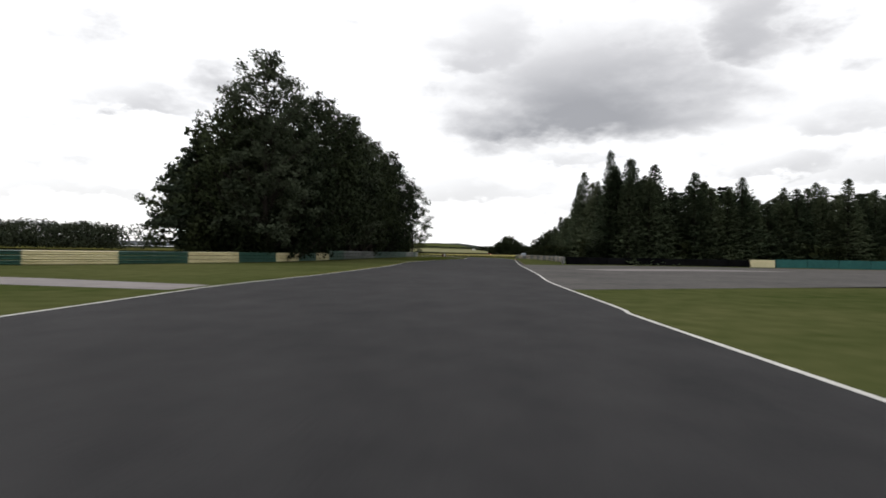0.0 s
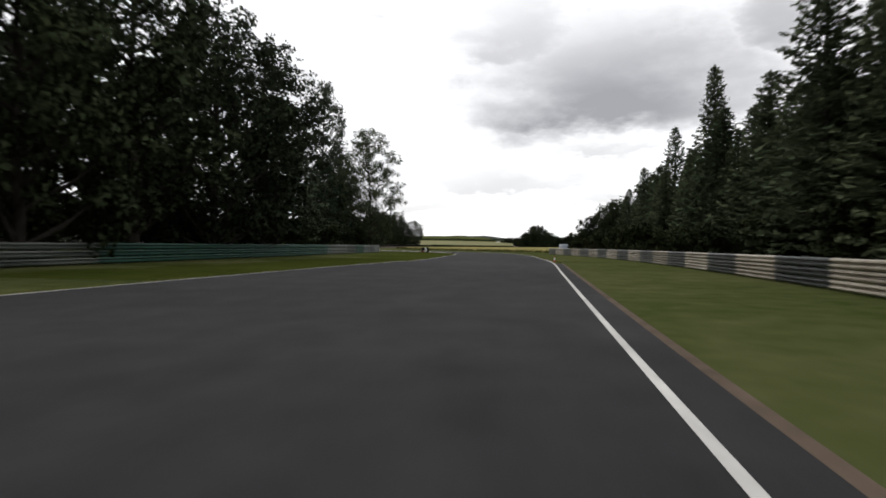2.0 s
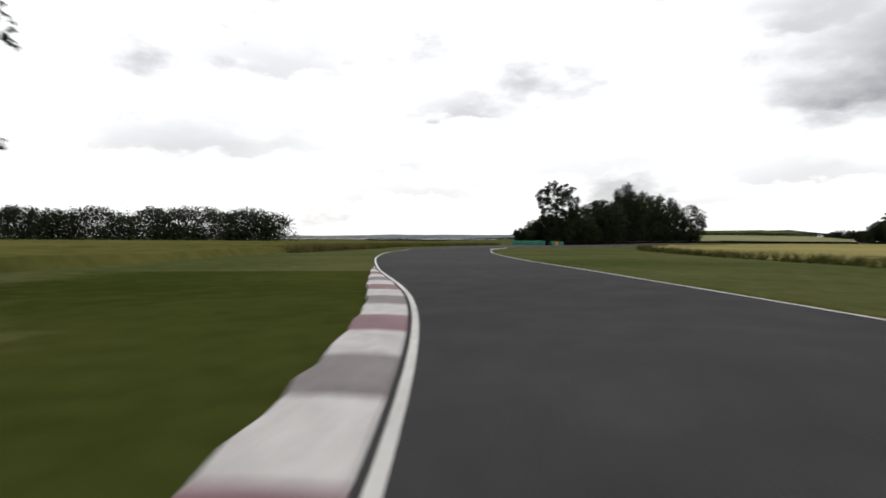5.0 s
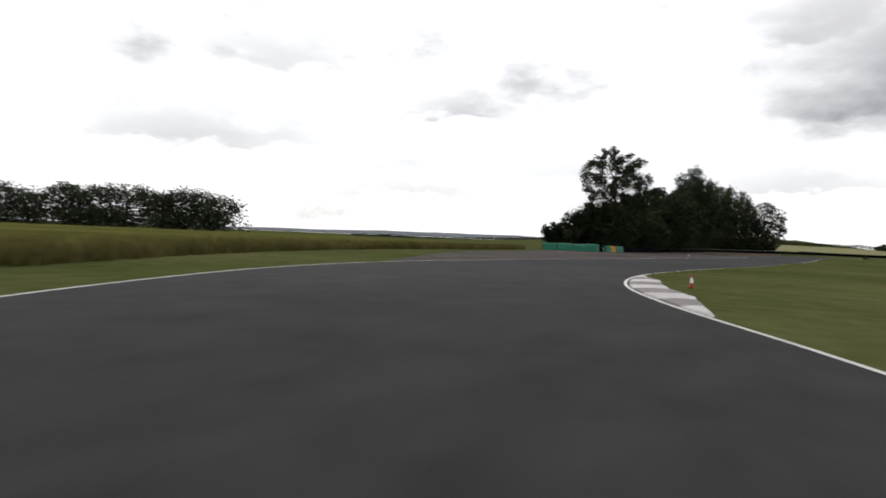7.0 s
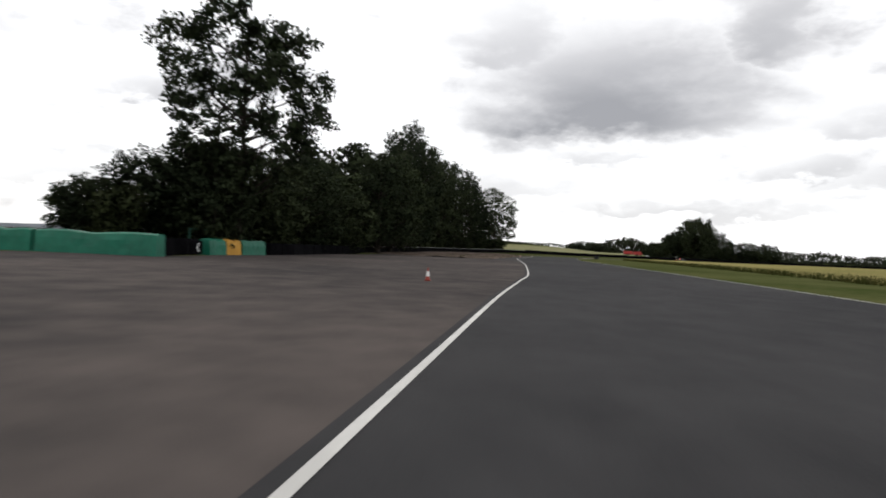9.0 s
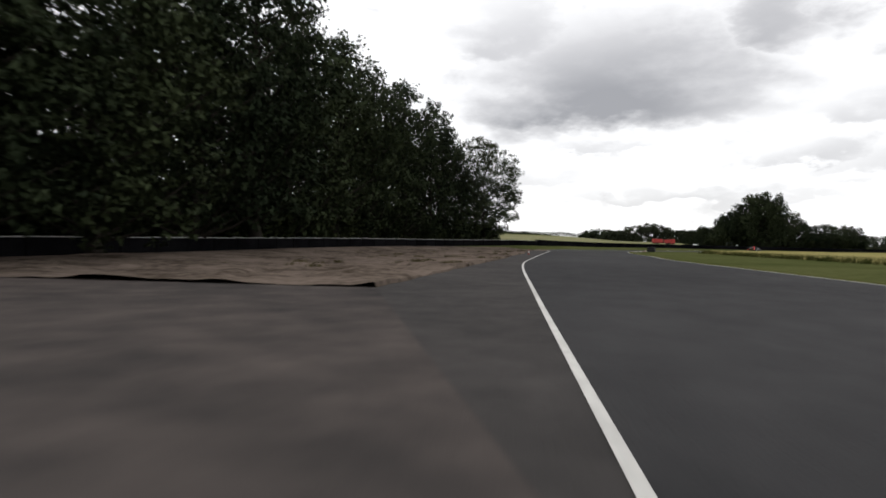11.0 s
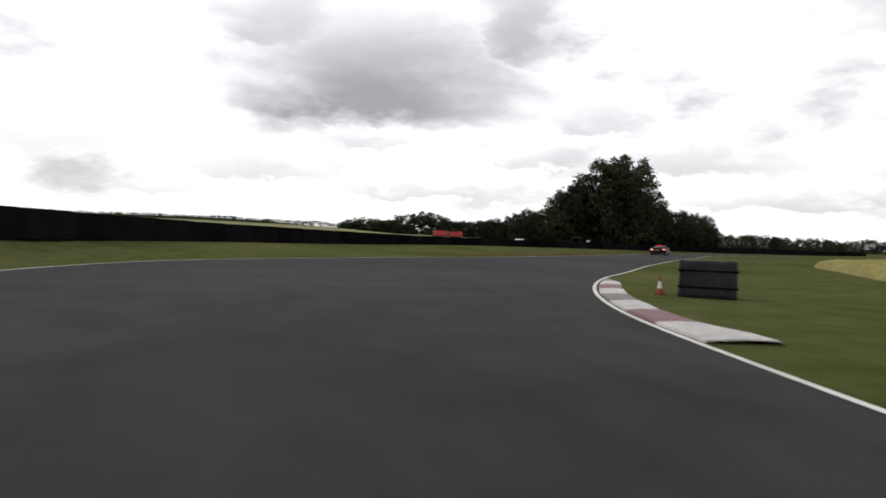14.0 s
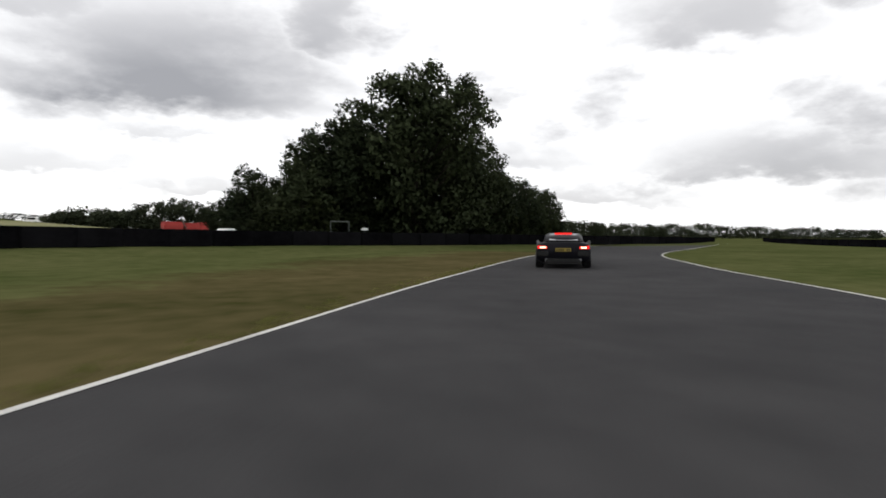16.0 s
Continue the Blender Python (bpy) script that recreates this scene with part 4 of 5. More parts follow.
# third clump beyond the right-hand bend
TW = "trees of the third clump"
for x, y, k, s, h in [
        (62.3, 580.8, "elm", 0.95, 1.02), (56.0, 583.0, "oak", 0.78, 0.78), (69.9, 584.2, "oak", 0.9, 0.96), (52.2, 584.5, "maple", 0.78, 1.0), (55.2, 583.0, "maple", 0.8, 1.1), (49.4, 580.2, "maple", 0.75, 0.66),
        (47.2, 587, "maple", 0.62, 0.66), (55.4, 587.2, "oak_far", 0.8, 0.66), (55.5, 613, "maple", 0.7, 0.5), (55, 606, "maple", 0.8, 0.66), (58, 601, "maple", 0.8, 0.75),
        (75.4, 587.2, "maple", 1.0, 1.08), (81.4, 591.2, "maple", 0.9, 0.85), (88.4, 594.2, "maple", 0.9, 0.8), (95, 599, "maple", 0.9, 0.8), (102, 603, "maple", 0.85, 0.8), (108, 607, "maple", 0.8, 0.74), (59.5, 632, "maple", 0.8, 0.56), (64, 629, "maple", 0.85, 0.66), (69, 626, "maple", 0.9, 0.72), (61.4, 589.2, "oak_far", 1.0, 0.97), (71.4, 592.2, "oak_far", 1.0, 0.87)]:
    plant(k, x, y, s, sz=h, group=TW)
for i in range(15):
    plant("shrub", 46 + i * 4.4, 578.5 + i * 1.4 + max(0, i - 8) * 1.0, random.uniform(0.8, 1.1), group="shrubs of the third clump")
# small distant trees
for x, y, s in ((208, 677, 0.55), (222, 664, 0.5), (235, 668, 0.4)):
    plant("maple", x, y, s, group="distant single trees")


def far_wood(name, pts, height, depth, n, label):
    """A distant belt of trees, one uneven mass of leaf tufts; pts may carry how tall it stands there."""
    g = np.random.default_rng(len(pts) * 7 + int(height))
    c = spline(pts, 2.2)
    cs, rs = [], []
    for p in c:
        tall = (1 + 0.35 * noise.noise(Vector((p[0] * 0.06, p[1] * 0.06, 1.0)))) * (p[2] if len(p) == 3 else 1)
        for k in range(18):
            o = g.uniform(-depth, depth, 2)
            z = ground_z(p[0] + o[0], p[1] + o[1])
            if k < 4:
                rs.append(max(0.26 * height, 0.9))
                cs.append((p[0] + o[0], p[1] + o[1], z + rs[-1] * 0.8))
            else:
                rs.append(max(g.uniform(0.13, 0.22) * height * (1.2 if k < 10 else 0.8), g.uniform(0.5, 1.0)))
                cs.append((p[0] + o[0], p[1] + o[1], max(0.4, height * tall - rs[-1]) * g.uniform(0.1, 1.0) ** 0.5 + z))
    cs, rs = np.array(cs), np.array(rs)
    v, f, soft = foliage(cs, rs, unit(g.normal(size=(len(cs), 3)) * 0.4 + np.array([0, 0, 0.8])), n, min(0.95, 0.06 * height + 0.26), g, flat=1.0, quad=False)
    return tagged(quad_mesh(name, v, f, M_FAR, None, soft), label, "woodland", kind="stuff")


far_wood("far_woodland", [(-420, 330), (-330, 390), (-285, 425), (-255, 440), (-236, 446)], 19, 6, 80000, "distant dark wood at the edge of the fields")
far_wood("far_woodland", [(-420, 60), (-300, 150), (-220, 200), (-150, 215), (-110, 220)], 9.5, 7, 50000, "distant hedge and trees behind the left wood")
far_wood("far_woodland", [(120, 655), (200, 690), (300, 720), (420, 720), (560, 700)], 7.5, 4, 60000, "low distant hedge line with small trees")
far_wood("far_woodland", [(-420, 800), (-300, 790), (-120, 800), (20, 825), (120, 830), (230, 820)], 3.0, 2.5, 70000, "long dark hedge across the far fields")


def distant_hill(az0, az1, r0, r1, height, mat, label):
    """A long wooded ridge on the horizon."""
    n, m = 90, 14
    vs = []
    for i in range(n + 1):
        u = i / n
        a = radians(az0 + (az1 - az0) * u)
        env = min(1.0, (u / 0.65) ** 1.5, (1 - u) * 5)
        for j in range(m + 1):
            r = r0 + (r1 - r0) * j / m
            x, y = r * math.sin(a), 500 + r * math.cos(a)
            k = noise.noise(Vector((x / 260, y / 260, 7.0))) * 0.22 + noise.noise(Vector((x / 45, y / 45, 1.0))) * 0.07 + noise.noise(Vector((x / 14, y / 14, 5.0))) * 0.05
            vs.append((x, y, 8 + height * env * math.sin(math.pi * (0.04 + 0.92 * j / m)) ** 0.8 * (1 + k)))
    fs = [(i * (m + 1) + j, i * (m + 1) + j + 1, (i + 1) * (m + 1) + j + 1, (i + 1) * (m + 1) + j) for i in range(n) for j in range(m)]
    ob = mesh_ob("distant_hill", vs, fs, mat)
    if ob.data.polygons[0].normal.z < 0:
        ob.data.flip_normals()
    return tagged(ob, label, "hill", kind="structure")


# backdrop ridge, its haze painted into the colour
distant_hill(-80, -8, 2700, 3400, 26, M_HAZY, "long upland far beyond the fields, haze painted in as pale blue-grey")
distant_hill(-30, 10, 1500, 1950, 26, M_RIDGE, "long dark ridge of fields and woods on the horizon")
far_wood("far_woodland", [(52, 792, 0.5), (62, 790, 0.85), (71, 788, 0.75), (84, 786, 1.2), (100, 786, 1.1), (130, 792, 1.0), (168, 800, 0.8)], 9.0, 7, 60000, "dark wood on the rise behind the paddock")
crop("crop_field", ([(-60, 640), (0, 640), (60, 650), (110, 668)], [(-160, 790), (-20, 800), (90, 790), (150, 770)]), 0.3, M_FIELD, "pale green mown field on rising ground")

# ---- barriers ----


def wbeam_profile():
    return [(0.0, 0.0), (0.085, 0.045), (0.09, 0.075), (0.005, 0.115), (0.005, 0.15), (0.09, 0.195), (0.085, 0.23), (0.0, 0.262)]


def guard_rail(name, way, side, seg, mats, label, beams=3, deep=1.0):
    """Steel barrier: posts, and stacked W-section beams painted by bays."""
    c = spline(way, 1.0)
    L = np.linalg.norm(np.diff(c, axis=0), axis=1).sum()
    n = max(1, round(L / seg))
    c = resample(c, n + 1)
    root = tagged(base(name, *c[0]), label, "barrier")
    prof = [(o * (2 * deep - 1), z * deep) for o, z in wbeam_profile()]
    for i in range(n):
        a, b = c[i] - c[0], c[i + 1] - c[0]
        d = (b - a) / np.linalg.norm(b - a)
        nn = np.array([-d[1], d[0]]) * side
        mt = mats(i)
        for k in range(beams):
            vs, fs = [], []
            for e in (a - d * 0.03, b + d * 0.03):
                for off, z in prof:
                    vs.append((*(e + nn * (off + 0.004 * (i % 2))), 0.03 + k * 0.285 * deep + z))
            m = len(prof)
            fs += [(j, j + 1, m + j + 1, m + j) for j in range(m - 1)]
            vs += [(v[0] - nn[0] * 0.012, v[1] - nn[1] * 0.012, v[2]) for v in vs]
            fs += [tuple(x + 2 * m for x in reversed(q)) for q in fs]
            mesh_ob("rail_beam", vs, fs, mt, root)
        for q in ((a, 0.06), ((a + b) / 2, 0.06)):
            bm = bmesh.new()
            p = q[0] - nn * 0.1
            box(bm, p[0], p[1], 0.01 + 0.142 * beams * deep, 0.10, 0.12, 0.02 + 0.29 * beams * deep, 0.008)
            part("post", bm, M_POST, root)
    return root


guard_rail("guard_rail", [(-13.5, 74.8), (-13.9, 68.1), (-14.5, 61.8), (-15.4, 55.7), (-17.0, 50.2), (-20.5, 40.5), (-25, 32.5), (-36, 22)], 1, 6.2,
           lambda i: (M_CREAM, M_GREEN)[i % 2], "steel barrier with dark green and cream painted bays")
guard_rail("guard_rail", [(-13.5, 74.8), (-12.2, 95), (-10.8, 115), (-8.3, 145), (-6.8, 160), (-6.4, 171), (-7.3, 180.8)], -1, 4.0,
           lambda i: M_GREEN if i < 2 or 8 <= i <= 17 or i == 21 else (M_STEEL, M_DKRAIL)[i % 3 == 2], "long weathered steel barrier with some green bays", deep=1.33)
guard_rail("guard_rail", [(14.5, 74), (15.9, 81), (17.4, 88), (19.6, 105), (21.2, 125), (21.2, 145), (19.75, 163.8)], 1, 4.3,
           lambda i: (M_DKRAIL, M_PINK)[i % 2], "steel barrier with faded cream and dark bays")


def block_wall(name, way, height, thick, piece, mat, label, cap=None, category="tyre wall"):
    """A wall of wrapped tyre bundles set end to end; each bundle is a part."""
    c = spline([p[:2] for p in way], 1.0)
    n = max(1, int(np.linalg.norm(np.diff(c, axis=0), axis=1).sum() / piece))
    c = resample(c, n + 1)
    root = tagged(base(name, *c[0]), label, category)
    for i in range(n):
        a, b = c[i], c[i + 1]
        d = b - a
        L = np.linalg.norm(d)
        ang = math.degrees(math.atan2(d[1], d[0]))
        mid_p = (a + b) / 2
        h = height * random.uniform(0.985, 1.01)
        bm = bmesh.new()
        box(bm, 0, 0, h / 2, L - 0.03, thick, h, 0.05)
        for k in range(1, 4):
            box(bm, 0, 0, h * k / 4, L - 0.015, thick + 0.03, 0.035, 0.0)
        z = ground_z(*mid_p)
        ob = part("tyre_bundle", bm, mat, root)
        ob.matrix_local = pose(mid_p[0] - c[0, 0], mid_p[1] - c[0, 1], z - 0.02, 0, 0, ang + random.uniform(-0.3, 0.3))
        if cap:
            bm = bmesh.new()
            box(bm, 0, 0, h + 0.015, L - 0.02, thick * 0.5, 0.04, 0.008)
            o2 = part("wall_cap", bm, cap, ob, "pale capping strip")
    return root


block_wall("tyre_wall", [p for p in WALL if p[1] <= 500], 0.84, 0.7, 2.6, M_RUBBER, "long black rubber-faced tyre wall with pale capping", cap=M_CAP)
block_wall("tyre_wall", [p for p in WALL if p[1] >= 500], 1.1, 0.8, 3.2, M_RUBBER, "long black rubber-faced tyre wall on a low bank")
block_wall("tyre_wall", [(15.2, 74.6), (26, 77.5), (38.3, 77.2)], 0.9, 0.8, 2.6, M_RUBBER, "low black rubber tyre wall on the verge")
block_wall("tyre_wall", [(38.4, 77.2), (41.2, 76.6)], 0.95, 0.8, 2.6, M_CREAM, "short cream painted barrier block")
block_wall("tyre_wall", [(41.3, 76.6), (58, 74), (80, 70)], 1.05, 0.8, 3.4, M_TEAL, "teal sheeted tyre wall")
block_wall("tyre_wall", [(100, 535), (118, 560), (150, 583), (200, 612), (260, 640)], 1.0, 0.7, 3.4, M_RUBBER, "distant black tyre wall along the bend")


def tarp_wall(x0, y0, x1, y1, height, mat, label):
    """Tyre wall under a tight sheet: sagging top edge and creases."""
    L = math.hypot(x1 - x0, y1 - y0)
    root = tagged(base("sheeted_tyre_wall", x0, y0, 0, math.degrees(math.atan2(y1 - y0, x1 - x0))), label, "tyre wall")
    n = 24
    vs, fs = [], []
    for i in range(n + 1):
        u = i / n
        sag = 0.05 * math.sin(u * math.pi * 3) + 0.03 * noise.noise(Vector((u * 6, x0, 0)))
        for y, z in ((-0.46, 0.0), (-0.44, 0.3), (-0.42 + 0.05 * noise.noise(Vector((u * 9, 1, y0))), 0.65), (-0.36, 0.93), (-0.25, 1.0), (0.25, 1.0), (0.40, 0.9), (0.46, 0.0)):
            vs.append((u * L, y + 0.03 * noise.noise(Vector((u * 14, z * 3, x0))), z * (height + (sag if z > 0.8 else 0))))
    for i in range(n):
        for j in range(7):
            q = i * 8 + j
            fs.append((q, q + 8, q + 9, q + 1))
    fs += [tuple(range(7, -1, -1)), tuple(range(n * 8, n * 8 + 8))]
    mesh_ob("sheet", vs, fs, mat, root)
    return root


tarp_wall(-62.8, 350.7, -60.55, 351.2, 1.22, M_TARP, "short tyre wall wrapped in bright green tarpaulin")
tarp_wall(-60.3, 351.3, -53.4, 350.95, 1.22, M_TARP, "long tyre wall wrapped in bright green tarpaulin")
block_wall("tyre_wall", [(-53.9, 351.7), (-54.8, 354.8), (-54.6, 358.0)], 1.05, 0.8, 1.6, M_RUBBER, "black tyre wall with a white arrow mark")
tarp_wall(-54.1, 358.4, -53.75, 360.4, 1.05, M_TARP, "tyre wall wrapped in bright green tarpaulin")
tarp_wall(-53.7, 360.5, -53.2, 361.9, 1.05, M_ORANGE, "short ochre sheeted tyre block")
tarp_wall(-53.15, 362.0, -52.4, 364.9, 1.02, M_TARP, "tyre wall wrapped in creased green tarpaulin")
block_wall("tyre_wall", [(-52.2, 365.4), (-50.5, 385), (-50, 399.5)], 0.95, 0.8, 2.6, M_RUBBER, "low black rubber tyre wall under the trees")


def chevron(parent, w, h, y, flip):
    bm = bmesh.new()
    s = -1 if flip else 1
    pts = [(-0.24, 0.41), (0.0, 0.41), (0.27, 0.0), (0.0, -0.41), (-0.24, -0.41), (0.01, 0.0)]
    f0 = [bm.verts.new((s * px * w, y, h / 2 + pz * h)) for px, pz in pts]
    f1 = [bm.verts.new((s * px * w, y - 0.012, h / 2 + pz * h)) for px, pz in pts]
    bm.faces.new(f1)
    for i in range(6):
        bm.faces.new((f0[i], f0[(i + 1) % 6], f1[(i + 1) % 6], f1[i]))
    return part("chevron", bm, M_WHITE, parent, "white painted arrow chevron")


def tyre_stack(x, y, rz, w, h, d, arrow, label):
    """A square stack of tyres wrapped in black rubber sheet: soft corners, dents and a sagging top."""
    root = tagged(base("tyre_stack", x, y, 0, rz), label, "tyre stack")
    bm = bmesh.new()
    bmesh.ops.create_cube(bm, size=1.0)
    bmesh.ops.subdivide_edges(bm, edges=bm.edges[:], cuts=7, use_grid_fill=True)
    for v in bm.verts:
        p = v.co.copy()
        r = max(abs(p.x), abs(p.y)) * 2
        k = 1 - 0.05 * max(0.0, abs(p.x * 2) ** 6 * abs(p.y * 2) ** 6)
        dent = 0.03 * noise.noise(Vector((p.x * 3 + x, p.y * 3, p.z * 4))) + 0.012 * math.sin(p.z * 31)
        v.co = Vector((p.x * w * (k + dent), p.y * d * (k + dent), (p.z + 0.5) * h * (1 + 0.05 * noise.noise(Vector((p.x * 2.5 + x, p.y * 2.5, 8)))) - 0.01))
    part("rubber_wrap", bm, M_WRAP, root, "dented black rubber sheet", smooth=True)
    for k in (0.28, 0.72):
        bm = bmesh.new()
        box(bm, 0, 0, h * k, w * 1.035, d * 1.035, 0.045, 0.008)
        part("strap", bm, M_RUBBER, root, "dark flat strap")
    if arrow:
        bm = bmesh.new()
        box(bm, -w * 0.08, -d / 2 - 0.035, h / 2, w * 0.84, 0.03, h * 0.98, 0.008)
        part("face_sheet", bm, M_RUBBER, root, "black rubber face sheet")
        chevron(root, w * 0.95, h, -d / 2 - 0.052, False)
    return root


tyre_stack(0.88, 177.9, 24, 1.16, 0.80, 0.66, True, "black tyre stack marked with a white arrow")
tyre_stack(1.12, 489.75, -42, 1.2, 0.84, 0.7, False, "black wrapped stack of old tyres on the grass")


def cone(x, y, h=0.75, tilt=0.0, rz=0.0, label="red and white traffic cone"):
    root = tagged(base("traffic_cone", x, y, 0.012, rz), label, "cone", group="traffic cones")

    def ring(z0, z1, mat, nm):
        bm = bmesh.new()
        r = lambda f: 0.14 - 0.115 * f
        bmesh.ops.create_cone(bm, cap_ends=True, segments=18, radius1=r(z0) * h / 0.75, radius2=r(z1) * h / 0.75, depth=(z1 - z0) * h, matrix=Matrix.Translation((0, 0, (z0 + z1) / 2 * h)))
        part(nm, bm, mat, root, smooth=False)

    bm = bmesh.new()
    box(bm, 0, 0, 0.015, 0.33 * h / 0.75, 0.33 * h / 0.75, 0.03, 0.01)
    part("foot", bm, M_CONE, root)
    ring(0.04, 0.34, M_CONE, "lower_cone")
    ring(0.34, 0.72, M_SLEEVE, "reflective_sleeve")
    ring(0.72, 1.0, M_CONE, "tip")
    if tilt:
        root.matrix_world = pose(x, y, 0.16, tilt, 0, rz)
    return root


cone(-31.5, 266.9, 0.4)
cone(-38.33, 338.5, 0.44)
cone(-24.6, 443.0, 0.48)
cone(14.3, 118.4, 0.45)
cone(0.35, 490.4, 0.42)
cone(0.62, 177.2, 0.5, tilt=78, rz=75, label="red and white traffic cone lying on its side")


# ---- dark coupe ahead on the track ----
M_BODY = material("black_car_paint", (0.005, 0.005, 0.007), (0.008, 0.008, 0.011), rough=0.45, big=2, small=20, spec=0.08)
M_SILVER = material("silver_side_panel", (0.20, 0.20, 0.21), (0.27, 0.27, 0.28), rough=0.3, metal=0.6, big=2, small=20)
M_BLUE = material("pale_blue_paint", (0.12, 0.145, 0.17), (0.18, 0.205, 0.235), rough=0.35, big=2, small=20)
M_TYRE = material("tyre_rubber", (0.008, 0.008, 0.008), (0.02, 0.02, 0.02), rough=0.85, big=3, small=30)
M_RIM = material("alloy_rim", (0.25, 0.25, 0.26), (0.38, 0.38, 0.39), rough=0.35, metal=0.8, big=3, small=30)
M_GLASS = material("tinted_car_glass", (0.16, 0.17, 0.18), (0.20, 0.21, 0.22), rough=0.04, big=2, small=20, spec=0.9)
M_PLATE = material("yellow_plate", (0.24, 0.175, 0.03), (0.30, 0.22, 0.04), rough=0.5, big=4, small=30)
M_DARK = material("dark_plastic", (0.006, 0.006, 0.006), (0.014, 0.014, 0.014), rough=0.6, big=3, small=30)
M_TAIL = glow("lit_brake_lamp", (0.85, 0.012, 0.008), 1.1)
M_BULB = glow("brake_lamp_bulb", (1.0, 0.42, 0.30), 5.0)


def loft_sections(name, secs, mat, parent, label=""):
    """Closed skin through half sections (y, [(x, z), ...]) mirrored about x = 0."""
    vs, fs = [], []
    m = len(secs[0][1]) * 2
    for y, half in secs:
        ring = [(x, y, z) for x, z in half] + [(-x, y, z) for x, z in reversed(half)]
        vs += ring
    for i in range(len(secs) - 1):
        for j in range(m):
            a, b = i * m + j, i * m + (j + 1) % m
            fs.append((a, b, b + m, a + m))
    fs += [tuple(range(m - 1, -1, -1)), tuple(range((len(secs) - 1) * m, len(secs) * m))]
    bm = bmesh.new()
    bv = [bm.verts.new(v) for v in vs]
    for f in fs:
        try:
            bm.faces.new([bv[k] for k in f])
        except ValueError:
            pass
    return part(name, bm, mat, parent, label, smooth=True)


